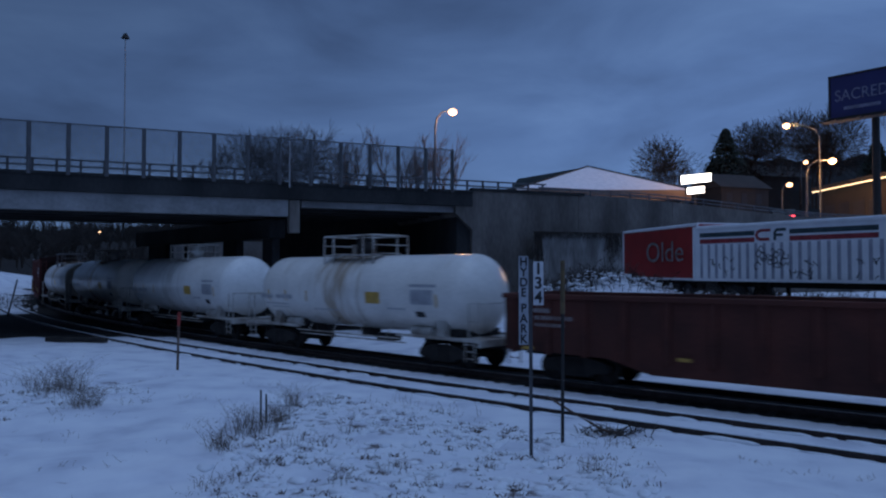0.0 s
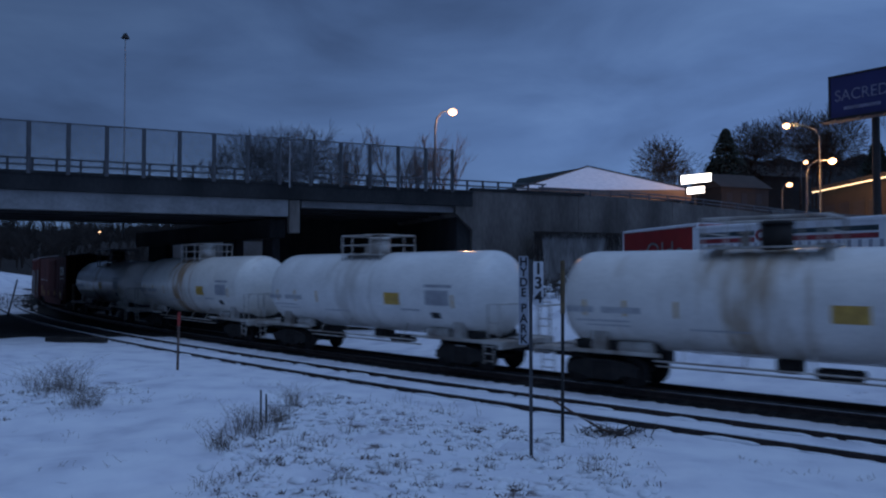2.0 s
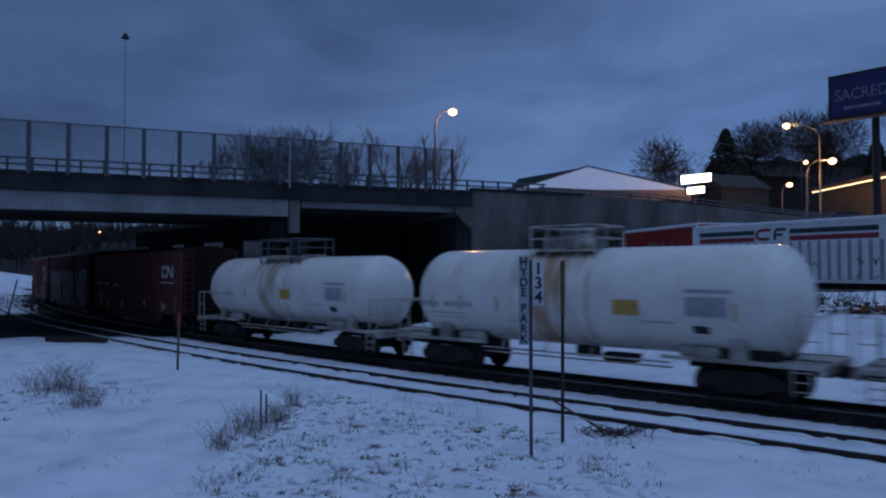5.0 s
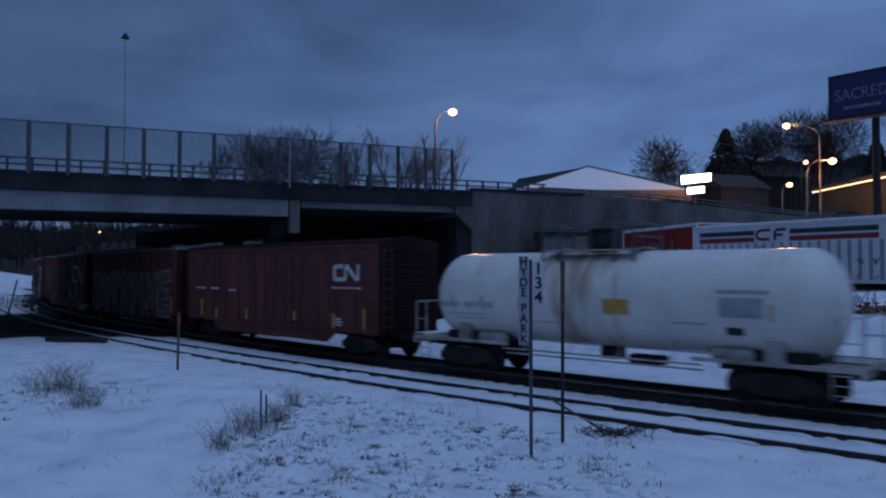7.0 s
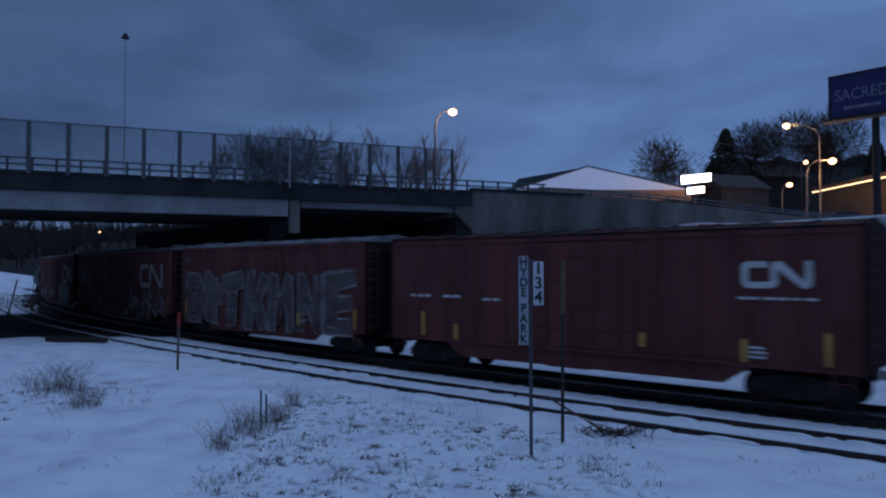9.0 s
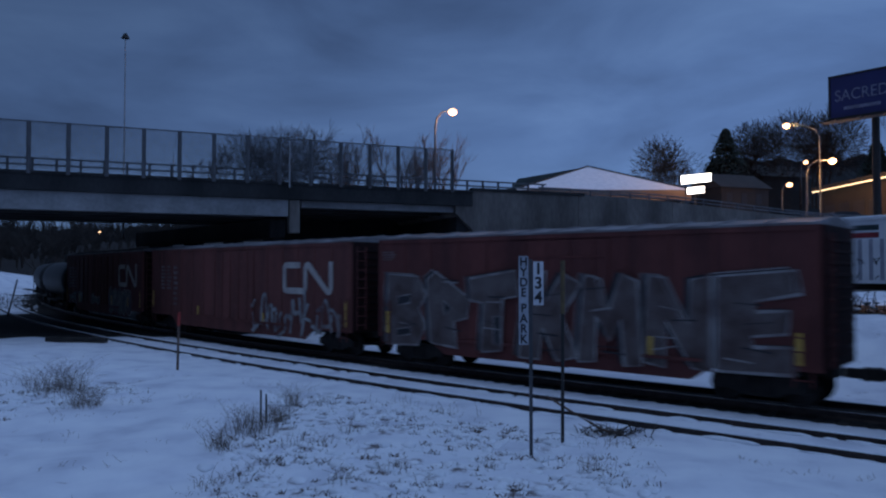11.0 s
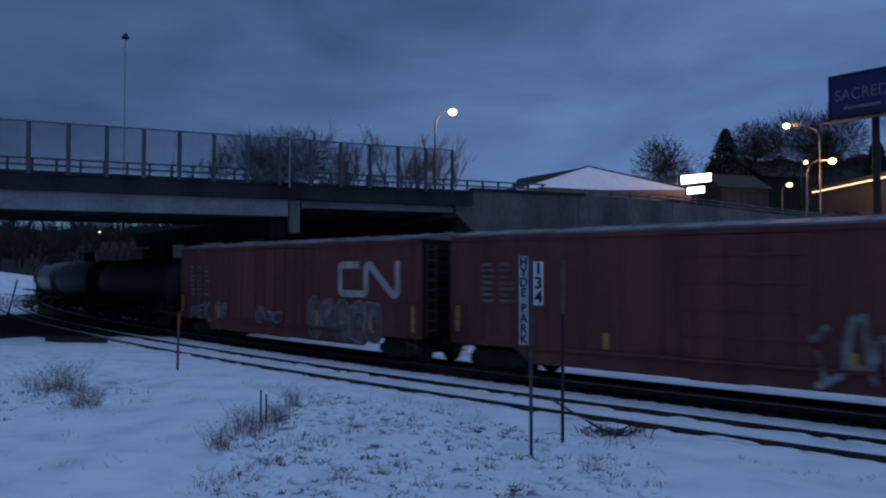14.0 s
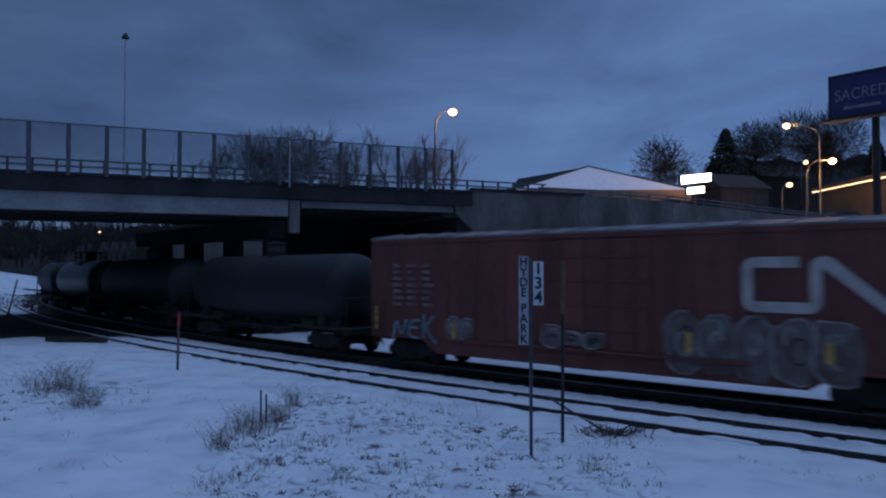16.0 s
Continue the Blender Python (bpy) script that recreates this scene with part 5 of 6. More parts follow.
def brush(name, x, y, w, d, h, n, seed, material, label):
    rg = random.Random(seed)
    root = thing(name, pose(x, y, ground_z(x, y)), label, "shrub", "brush behind the railway")
    bm = bmesh.new()
    for _ in range(n):
        px, py = rg.gauss(0, w / 2), rg.gauss(0, d / 2)
        z = ground_z(x + px, y + py) - ground_z(x, y)
        hh = h * rg.uniform(0.4, 1)
        dx, dy = rg.gauss(0, 0.35) * hh, rg.gauss(0, 0.35) * hh
        tube(bm, [(px, py, z - 0.1), (px + dx * 0.4, py + dy * 0.4, z + hh * 0.6), (px + dx, py + dy, z + hh)], 0.02, 3, 0.007)
        for _k in range(4):
            t = rg.uniform(0.3, 1)
            bx, by, bz = px + dx * t, py + dy * t, z + hh * t
            l = hh * rg.uniform(0.15, 0.4)
            tube(bm, [(bx, by, bz), (bx + rg.gauss(0, 0.6) * l, by + rg.gauss(0, 0.6) * l, bz + l * rg.uniform(-0.2, 0.8))], 0.011, 3, 0.005)
    part("thicket", bm, material, root)
    bm = bmesh.new()
    for _ in range(int(n * 1.1)):
        px, py = rg.gauss(0, w / 2), rg.gauss(0, d / 2)
        z = ground_z(x + px, y + py) - ground_z(x, y) + h * 0.55 * rg.random() ** 1.6
        r = rg.uniform(0.04, 0.13)
        blob(bm, Matrix.Translation((px, py, z)) @ Matrix.Diagonal((1.3 * r, 1.3 * r, 0.55 * r, 1)), rg.uniform(0, 9))
    part("snow_clumps", bm, M_SNOWCAP, root, "clumps of snow on the twigs", True)


brush("dark_brush", -41.5, 66.0, 5.0, 6.0, 1.6, 150, 27, M_TWIG, "dark bare brush on the bank beyond the bridge")
brush("snowy_brush", 9.2, 38.5, 3.8, 2.2, 0.65, 240, 21, M_TWIG, "tangled bare brush loaded with snow below the wall")
brush("snowy_brush", 6.6, 38.0, 3.0, 2.0, 1.15, 200, 22, M_TWIG, "tangled bare brush loaded with snow below the wall")
brush("snowy_brush", 13.0, 33.2, 2.6, 1.6, 1.0, 110, 23, M_TWIG, "low snowy brush on the bank beside the trailers")
brush("snowy_brush", 15.4, 29.2, 2.2, 1.4, 0.9, 90, 24, M_TWIG, "low snowy brush on the bank beside the trailers")
brush("snowy_brush", 12.0, 29.0, 3.0, 1.6, 0.6, 90, 25, M_TWIG, "low snowy brush on the bank beside the trailers")
brush("snowy_brush", 3.4, 42.0, 2.4, 2.4, 1.8, 110, 26, M_TWIG, "tangled bare brush loaded with snow below the wall")



def vines():
    """Dead creepers hanging over the low wall at the foot of the ramp."""
    rg = random.Random(88)
    root = thing("dead_vines", BR, "dark dead creepers hanging over the concrete wall", "vines")
    for u0, u1, n, drop in ((6.75, 7.3, 90, 5.0), (7.3, 13.5, 150, 0.6), (13.2, 14.4, 70, 2.4), (17.0, 18.0, 50, 1.6)):
        bm = bmesh.new()
        for _ in range(n):
            u, z = rg.uniform(u0, u1), 6.25
            l = drop * rg.random() ** 1.3
            tube(bm, [(u, -1.15, z), (u + rg.gauss(0, 0.08), -1.40, z - 0.05), (u + rg.gauss(0, 0.2), -1.40 - rg.uniform(0, 0.08), z - l * 0.6), (u + rg.gauss(0, 0.35), -1.40, z - l)], 0.03, 3, 0.012)
        part("creeper", bm, M_TWIG, root)


vines()


# ---------------------------------------------------------------- parked trailers


def trailer(name, x, y, rz, length, paint, label, white, z1=3.97):
    z = 1.72
    root = thing(name, pose(x, y, z, 0, 0, rz), label, "trailer", "parked trailers")
    W, z0 = 2.5, 1.17
    bm = boxes((0, length, 0, W, z0, z1), bevel=0.02)
    body = part("box_body", bm, paint, root)
    if white:
        # grey sheet behind the ribs paints the grooves' shade
        part("groove_panel", boxes((0.1, length - 0.1, -0.008, 0.0, z0 + 0.12, z1 - 0.86)), M_GROOVE, root, "corrugated panel between the ribs, greyed for the shade in the grooves")
        rib = mesh_of("rib", boxes((-0.13, 0.13, -0.04, -0.008, z0 + 0.12, z1 - 0.86), bevel=0.01), paint)
        n = int(length / 0.42)
        for i in range(n):
            shared("rib", rib, body, pose(0.25 + i * (length - 0.5) / (n - 1), 0, 0))
    part("edge_rail", boxes((-0.03, length + 0.03, -0.05, 0.03, z1 - 0.1, z1 + 0.03), (-0.03, length + 0.03, -0.05, 0.03, z0 - 0.02, z0 + 0.1), (-0.05, 0.06, -0.05, 0.03, z0, z1), bevel=0.01), M_TRAILWHITE, root)
    part("snow_cover", boxes((0.05, length - 0.05, 0.05, W - 0.05, z1 + 0.0, z1 + 0.07), bevel=0.03), M_SNOWCAP, root, "thin snow on the roof")
    part("chassis", boxes((0.2, length - 0.2, 0.6, 0.8, z0 - 0.28, z0), (0.2, length - 0.2, 1.7, 1.9, z0 - 0.28, z0), (length - 2.6, length - 0.6, 0.55, 1.95, z0 - 0.5, z0 - 0.28)), M_UNDER, root)
    for xx in (length - 2.2, length - 1.0, 1.0, 2.2):
        for yy in (0.02, W - 0.32):
            wheel = part("wheel", tube(bmesh.new(), [(xx, yy, 0.5), (xx, yy + 0.3, 0.5)], 0.5, 20), M_TYRE, root)
            part("rim", tube(bmesh.new(), [(xx, yy - 0.01, 0.5), (xx, yy + 0.02, 0.5)], 0.24, 14), M_GALV, wheel)
    part("landing_gear", boxes((3.6, 3.75, 0.4, 0.55, 0.0, z0), (3.6, 3.75, W - 0.55, W - 0.4, 0.0, z0), (3.55, 3.8, 0.35, 0.6, 0, 0.06)), M_UNDER, root)
    return root, z0, z1


tr, z0, z1 = trailer("cargo_trailer", 12.33, 36.0, -58.1, 13.6, M_TRAILWHITE, "white ribbed cargo trailer with red and dark stripes", True, 3.76)
for x0, x1 in ((0.35, 3.35), (5.05, 8.8)):
    bm = bmesh.new()
    ribbon_xz(bm, [(x0, z1 - 0.40), (x1, z1 - 0.40)], 0.21, -0.012)
    part("stripe", bm, M_STRIPEDARK, tr, "dark green stripe")
    bm = bmesh.new()
    ribbon_xz(bm, [(x0, z1 - 0.70), (x1, z1 - 0.70)], 0.21, -0.012)
    part("stripe", bm, M_STRIPERED, tr, "red stripe")
bm = bmesh.new()
ribbon_xz(bm, [(4.15, z1 - 0.3), (3.65, z1 - 0.3), (3.5, z1 - 0.38), (3.45, z1 - 0.5), (3.5, z1 - 0.64), (3.65, z1 - 0.7), (4.1, z1 - 0.7)], 0.13, -0.014)
part("haulier_mark", bm, M_STRIPERED, tr, "red hooked bar of the haulier's mark")
bm = bmesh.new()
ribbon_xz(bm, [(4.9, z1 - 0.3), (4.45, z1 - 0.3), (4.36, z1 - 0.42), (4.36, z1 - 0.76)], 0.13, -0.014)
ribbon_xz(bm, [(4.4, z1 - 0.53), (4.75, z1 - 0.53)], 0.12, -0.016)
part("haulier_mark", bm, M_STRIPEDARK, tr, "dark stepped bar of the haulier's mark")
rgt = random.Random(5)
bm = bmesh.new()
for k in range(16):
    cx, cz = 3.4 + rgt.uniform(0, 1.5), z1 - rgt.uniform(1.0, 1.9)
    p = []
    a0 = rgt.uniform(0, 6)
    for i in range(8):
        a = a0 + i * 0.7
        p.append((cx + 0.18 * math.cos(a) * rgt.uniform(0.6, 1.2), cz + 0.16 * math.sin(a) * rgt.uniform(0.6, 1.2)))
    ribbon_xz(bm, p, 0.035, -0.044)
for k in range(26):
    cx, cz = rgt.choice((1.2, 1.6, 2.0, 5.2, 5.6, 6.0, 8.0, 8.5)) + rgt.uniform(-0.2, 0.2), z1 - rgt.uniform(1.6, 2.6)
    ribbon_xz(bm, [(cx, cz), (cx + rgt.uniform(-0.2, 0.3), cz + rgt.uniform(-0.2, 0.2)), (cx + rgt.uniform(-0.2, 0.3), cz + rgt.uniform(-0.3, 0.2))], 0.035, -0.044)
part("scribbles", bm, M_GRAF[2], tr, "dark scribbled tags")
tr2, z0, z1 = trailer("cargo_trailer", 10.95, 44.4, -78.0, 8.2, M_TRAILRED, "red box trailer with pale old-style lettering", False)
lettering("lettering", "Olde", 1.55, pose(4.9, -0.04, 2.6, 90), M_WHITEFADED, tr2, width=1.3)

# ---------------------------------------------------------------- beyond the bridge and the ramp


def street_lamp(name, x, y, z0, z1, hx, label, glowing, tilt=1.0):
    """Tapered pole with a curved arm reaching hx metres along x, and a lit cobra head."""
    root = thing(name, pose(x, y, z0), label, "street lamp", "street lamps")
    h = z1 - z0
    pts = [(0, 0, 0), (0, 0, h * 0.55), (0, 0, h - 1.6), (hx * 0.12, 0, h - 0.7), (hx * 0.45, 0, h - 0.1), (hx, 0, h)]
    part("pole", tube(bmesh.new(), pts, 0.13, 8, 0.05), M_GALV, root, "", True)
    sg = 1 if hx > 0 else -1
    bm = boxes((hx - 0.3, hx + 0.5, -0.2, 0.2, h - 0.05, h + 0.14), bevel=0.05)
    head = part("lamp_head", bm, M_DULL, root)
    bm = bmesh.new()
    bmesh.ops.create_uvsphere(bm, u_segments=14, v_segments=8, radius=0.42, matrix=Matrix.Translation((hx + 0.1, 0, h - 0.12)) @ Matrix.Diagonal((1.1, 1, 0.8, 1)))
    part("lens", bm, glowing, head, "glowing sodium lens", True)
    return root


street_lamp("street_lamp", -0.81, 75, 9.0, 19.75, 1.7, "tall lit street lamp beyond the bridge", M_GLOW_SODIUM)
street_lamp("street_lamp", 49.0, 95, 9.2, 22.3, -4.4, "tall lit street lamp with a long curved arm", M_GLOW_SODIUM)
street_lamp("street_lamp", 44.75, 90, 9.2, 16.95, 3.1, "lit street lamp beside the shops", M_GLOW_SODIUM)
street_lamp("street_lamp", 51.0, 110, 10.5, 16.3, 1.0, "lit street lamp beside the shops", M_GLOW_SODIUM)
street_lamp("street_lamp", 68.6, 140, 16, 24.1, 0.8, "small lit street lamp on the hill", M_GLOW_SODIUM)
street_lamp("street_lamp", -124.5, 262, 11, 17.0, 1.4, "distant lit lamp on the wooded hillside", M_GLOW_SODIUM)


def mast(x, y, z0, z1, r, label, finial):
    root = thing("light_mast", pose(x, y, z0), label, "mast")
    part("pole", tube(bmesh.new(), [(0, 0, 0), (0, 0, (z1 - z0) / 2), (0, 0, z1 - z0)], r, 8, r * 0.55), M_GALVPALE, root)
    if finial:
        bm = bmesh.new()
        bmesh.ops.create_cone(bm, segments=10, radius1=0.34, radius2=0.12, depth=0.4, cap_ends=True, matrix=Matrix.Translation((0, 0, z1 - z0 + 0.1)))
        part("cap", bm, M_POSTDARK, root, "small dark lamp cap")


mast(-26.2, 60, 6, 22.6, 0.075, "tall pale slender mast beyond the bridge", True)
mast(-8.55, 40.75, 8.0, 10.6, 0.045, "short pale pole in front of the bridge fence", False)
mast(-18.2, 49.3, 7.5, 11.0, 0.045, "short thin pole on the bridge", False)


def billboard():
    root = thing("billboard", pose(37.2, 70, 0, 0, 0, -50), "dark navy billboard on a single steel post", "billboard")
    part("panel", boxes((0, 12.0, 0, 0.4, 17.9, 21.8), bevel=0.03), M_BILL, root)
    part("frame", boxes((-0.1, 12.1, -0.08, 0.45, 17.7, 17.9), (-0.1, 12.1, -0.08, 0.45, 21.8, 21.95), (-0.15, 0, -0.08, 0.45, 17.7, 21.95)), M_POSTDARK, root)
    part("catwalk", boxes((-0.6, 12, -1.0, 0.3, 17.45, 17.55), (0, 12, -1.0, -0.95, 17.55, 17.6)), M_POSTDARK, root)
    part("post", tube(bmesh.new(), [(3.7, 0.7, 8.0), (3.7, 0.7, 12), (3.7, 0.7, 20)], 0.33, 14), M_POSTDARK, root)
    for x in (0.8, 3.0, 5.2):
        bm = bmesh.new()
        tube(bm, [(x, -0.1, 17.5), (x, -1.4, 17.4)], 0.04, 5)
        box(bm, x - 0.2, x + 0.2, -1.6, -1.3, 17.4, 17.5)
        part("lamp_arm", bm, M_POSTDARK, root)
    lettering("lettering", "SACRED", 1.5, pose(2.75, -0.03, 19.9, 90), M_BILLTEXT, root, width=0.85)
    part("lettering_bar", ribbon_xz(bmesh.new(), [(1.2, 18.7), (4.4, 18.7)], 0.3, -0.02), M_BILLTEXT, root, "line of unreadable smaller lettering")


billboard()


def lit_sign():
    root = thing("shop_sign", pose(34.5, 100, 9.5, 0, 0, 10), "two glowing white sign boxes on a pole", "sign")
    part("post", boxes((-0.15, 0.15, 0, 0.3, 0, 5.2)), M_POSTDARK, root)
    bm = prism_xz(bmesh.new(), [(-2.3, 5.45), (-2.3, 6.75), (2.3, 7.25), (2.3, 5.95)], -0.25, 0.25)
    a = part("case", bm, M_POSTDARK, root)
    bm = prism_xz(bmesh.new(), [(-2.22, 5.53), (-2.22, 6.68), (2.22, 7.16), (2.22, 6.02)], -0.28, -0.251)
    part("panel", bm, M_GLOW_WHITE, a, "glowing white panel")
    bm = prism_xz(bmesh.new(), [(-1.4, 4.1), (-1.4, 5.1), (1.25, 5.4), (1.25, 4.4)], -0.25, 0.25)
    b = part("case", bm, M_POSTDARK, root)
    bm = prism_xz(bmesh.new(), [(-1.34, 4.17), (-1.34, 5.04), (1.19, 5.33), (1.19, 4.46)], -0.28, -0.251)
    part("panel", bm, M_GLOW_WHITE, b, "glowing white panel")


lit_sign()


def waiting_car():
    """A car that stands with its brake lights on, then turns off round the corner."""
    root = thing("car", pose(29.3, 63, ground_z(29.3, 63), 0, 0, 66), "dark car with red brake lights waiting on the ramp", "car")
    bm = prism_xz(bmesh.new(), [(-2.2, 0.3), (-2.2, 0.85), (-1.9, 0.95), (-1.5, 1.42), (0.3, 1.45), (1.0, 0.98), (2.1, 0.85), (2.2, 0.35)], -0.85, 0.85)
    body = part("body", bm, M_CARPAINT, root)
    for sg in (-1, 1):
        part("brake_light", boxes((-2.23, -2.205, sg * 0.62 - 0.17, sg * 0.62 + 0.17, 0.66, 0.82), bevel=0.004), M_GLOW_RED, body, "glowing red brake light")
    part("window", boxes((-1.4, 0.2, -0.86, -0.851, 1.0, 1.36)), M_BLACKPAINT, body)
    part("bumper", boxes((-2.3, -2.2, -0.8, 0.8, 0.36, 0.55), bevel=0.02), M_GALVPALE, body, "pale bumper")
    for x in (-1.35, 1.35):
        for y in (-0.86, 0.66):
            part("wheel", tube(bmesh.new(), [(x, y, 0.31), (x, y + 0.2, 0.31)], 0.31, 16), M_TYRE, root)
    return root


corner_car = waiting_car()


def hip_building():
    root = thing("hip_roof_building", pose(0, 0, 0), "low building with a wide snow-covered hip roof", "building")
    x0, x1, y0, y1, e, p = 10.4, 36.0, 106, 134, 15.0, 19.9
    part("wall", boxes((x0 + 1.2, x1 - 1.2, y0 + 1.2, y1 - 1.2, 9, e)), M_SIDING, root)
    part("fascia", boxes((x0, x1, y0, y1, e - 1.5, e - 0.02), bevel=0.03), M_FASCIA, root, "warm-lit timber fascia")
    bm = bmesh.new()
    c = [bm.verts.new(v) for v in ((x0, y0, e), (x1, y0, e), (x1, y1, e), (x0, y1, e))]
    r = [bm.verts.new(v) for v in ((23.2, 117, p), (13.6, 132.6, p))]
    for f in ((c[0], c[1], r[0]), (c[1], c[2], r[1], r[0]), (c[2], c[3], r[1]), (c[3], c[2], c[1], c[0])):
        bm.faces.new(f)
    roof = part("roof", bm, M_SNOWCAP, root, "snow-covered hip roof")
    bm = bmesh.new()
    q = [Vector(v) for v in ((x0, y1, e), (x0, y0, e), (23.2, 117, p), (13.6, 132.6, p))]
    bm.faces.new([bm.verts.new(v) for v in q])
    part("roof_slope", bm, M_ROOFMETAL, roof, "bare green roofing where the snow slid off")
    bm = bmesh.new()
    tube(bm, [(x0, y0, e + 0.1), (23.2, 117, p + 0.08)], 0.12, 6)
    tube(bm, [(x1, y0, e + 0.1), (23.2, 117, p + 0.08)], 0.12, 6)
    part("ridge_cap", bm, M_SIDING, roof)
    for k in range(6):
        xx = x0 + 3 + k * 4
        w = part("window", boxes((xx, xx + 1.8, y0 + 1.12, y0 + 1.19, 11.6, 13.2)), M_BLACKPAINT, root)


hip_building()


def shop():
    root = thing("shop_building", pose(58, 112, 9.5, 0, 0, -90), "dark low shop with a glowing tube along its eaves", "building")
    part("wall", boxes((0, 24, 0, 12, 0, 6.0)), M_SIDING, root)
    part("roof", boxes((-0.6, 24.6, -1.2, 12.6, 6.0, 6.5), bevel=0.05), M_SIDING, root)
    part("light_tube", boxes((-0.5, 24, -1.26, -1.2, 5.7, 5.86)), M_GLOW_WARM, root, "warm glowing tube light")
    for k in range(6):
        part("window", boxes((1 + k * 3.8, 3.8 + k * 3.8, -0.04, -0.002, 0.8, 3.6)), M_BLACKPAINT, root)


shop()


def house(x, y, z, w, d, h, rz, label):
    root = thing("house", pose(x, y, z, 0, 0, rz), label, "house", "houses on the hill")
    part("wall", boxes((-w / 2, w / 2, -d / 2, d / 2, -3, h)), M_SIDING, root)
    bm = bmesh.new()
    pts = [(-d / 2 - 0.5, h - 0.2), (0, h + d * 0.32), (d / 2 + 0.5, h - 0.2)]
    v0 = [bm.verts.new((-w / 2 - 0.5, a, b)) for a, b in pts]
    v1 = [bm.verts.new((w / 2 + 0.5, a, b)) for a, b in pts]
    bm.faces.new(v0)
    bm.faces.new(v1[::-1])
    for i in range(3):
        bm.faces.new((v0[i], v1[i], v1[(i + 1) % 3], v0[(i + 1) % 3]))
    bmesh.ops.recalc_face_normals(bm, faces=bm.faces)
    part("roof", bm, M_SIDING, root)
    for k in range(3):
        part("window", boxes((-w / 2 + 1 + k * w / 3.2, -w / 2 + 2.2 + k * w / 3.2, -d / 2 - 0.05, -d / 2 - 0.002, h * 0.35, h * 0.75)), M_BLACKPAINT, root)


for a in ((60, 156, 15, 11, 9, 5.5, 5, "dark timber house on the hill"), (74, 165, 19, 12, 9, 5.0, 15, "dark timber house on the hill"), (50, 128, 13, 10, 8, 4.5, 20, "dark timber house on the hill"), (47, 170, 15, 14, 9, 5, 8, "dark timber house on the hill")):
    house(*a)


def grow(bm, p, d, length, r, depth, rg, spread, thin):
    """Limbs that fork and taper."""
    q = p + d * length
    mid = (p + q) / 2 + Vector((rg.gauss(0, 1), rg.gauss(0, 1), rg.gauss(0, 0.5))) * length * 0.06
    tube(bm, [p, mid, q], max(r, thin), 5 if depth > 3 else 3, max(r * 0.62, thin * 0.7))
    if depth == 0:
        return
    for _ in range(rg.choice((2, 3, 3)) if depth > 1 else 3):
        nd = (d + Vector((rg.gauss(0, spread), rg.gauss(0, spread), rg.gauss(0.12, spread * 0.6)))).normalized()
        grow(bm, q - d * length * rg.uniform(0, 0.8), nd, length * rg.uniform(0.64, 0.88), r * 0.58, depth - 1, rg, spread, thin)


def bare_tree(x, y, z, h, seed, label, material=None, depth=6, spread=0.42, stems=1, thin=0.028, fuzz=0, wide=0.4):
    rg = random.Random(seed)
    root = thing("bare_tree", pose(x, y, z), label, "tree", "bare trees")
    bm = bmesh.new()
    for _ in range(stems):
        px, py = (rg.gauss(0, h * 0.18), rg.gauss(0, h * 0.12)) if stems > 1 else (0, 0)
        tube(bm, [(px, py, -1), (px, py, h * 0.12), (px, py, h * 0.24)], h * 0.014, 7, h * 0.011)
    part("trunk", bm, M_BARK, root)
    bm = bmesh.new()
    rg = random.Random(seed)
    for _ in range(stems):
        px, py = (rg.gauss(0, h * 0.18), rg.gauss(0, h * 0.12)) if stems > 1 else (0, 0)
        grow(bm, Vector((px, py, h * 0.22)), Vector((rg.gauss(0, 0.1), rg.gauss(0, 0.1), 1)).normalized(), h * 0.27 * rg.uniform(0.8, 1.15), h * 0.011, depth, rg, spread, thin)
    for _ in range(fuzz):
        # fine outer twigs filling the crown
        d = Vector((rg.gauss(0, 1), rg.gauss(0, 1), rg.gauss(0, 1))).normalized() * rg.random() ** 0.45
        c = Vector((d.x * h * wide, d.y * h * wide, h * (0.64 + d.z * 0.36)))
        e = c + (d + Vector((rg.gauss(0, 0.5), rg.gauss(0, 0.5), rg.gauss(0.3, 0.4)))) * h * 0.055
        tube(bm, [c, (c + e) / 2 + Vector((rg.gauss(0, 0.1), 0, rg.gauss(0, 0.1))), e], thin * 0.9, 3, thin * 0.5)
    part("crown", bm, material or M_TWIG, root, "bare forked branches")


bare_tree(38.6, 130, 11, 15.5, 141, "round-crowned bare tree above the roof", spread=0.55, depth=6, thin=0.045, fuzz=1800, wide=0.3)
bare_tree(44, 142, 13, 12, 42, "bare tree on the hillside", depth=5, fuzz=700)
bare_tree(33, 150, 12, 11, 53, "small bare tree behind the roof", depth=5)
bare_tree(49, 150, 15, 13, 54, "bare tree on the hillside", depth=5, fuzz=700)
bare_tree(72, 150, 17, 18.5, 43, "broad bare tree on the hill", spread=0.5, stems=2, depth=5, thin=0.055, fuzz=3000, wide=0.34)
bare_tree(79, 148, 17, 18.5, 44, "broad bare tree on the hill", spread=0.5, stems=2, depth=5, thin=0.055, fuzz=3000, wide=0.34)
bare_tree(66, 155, 18, 16.5, 45, "broad bare tree on the hill", spread=0.5, stems=2, depth=5, thin=0.055, fuzz=3000, wide=0.34)
bare_tree(-24.0, 90, 8, 12.0, 46, "bare thicket tree beyond the bridge", stems=3, depth=5, thin=0.024, fuzz=2600, wide=0.36)
bare_tree(-20.5, 92, 8, 13.0, 47, "bare thicket tree beyond the bridge", stems=3, depth=5, thin=0.024, fuzz=2600, wide=0.36)
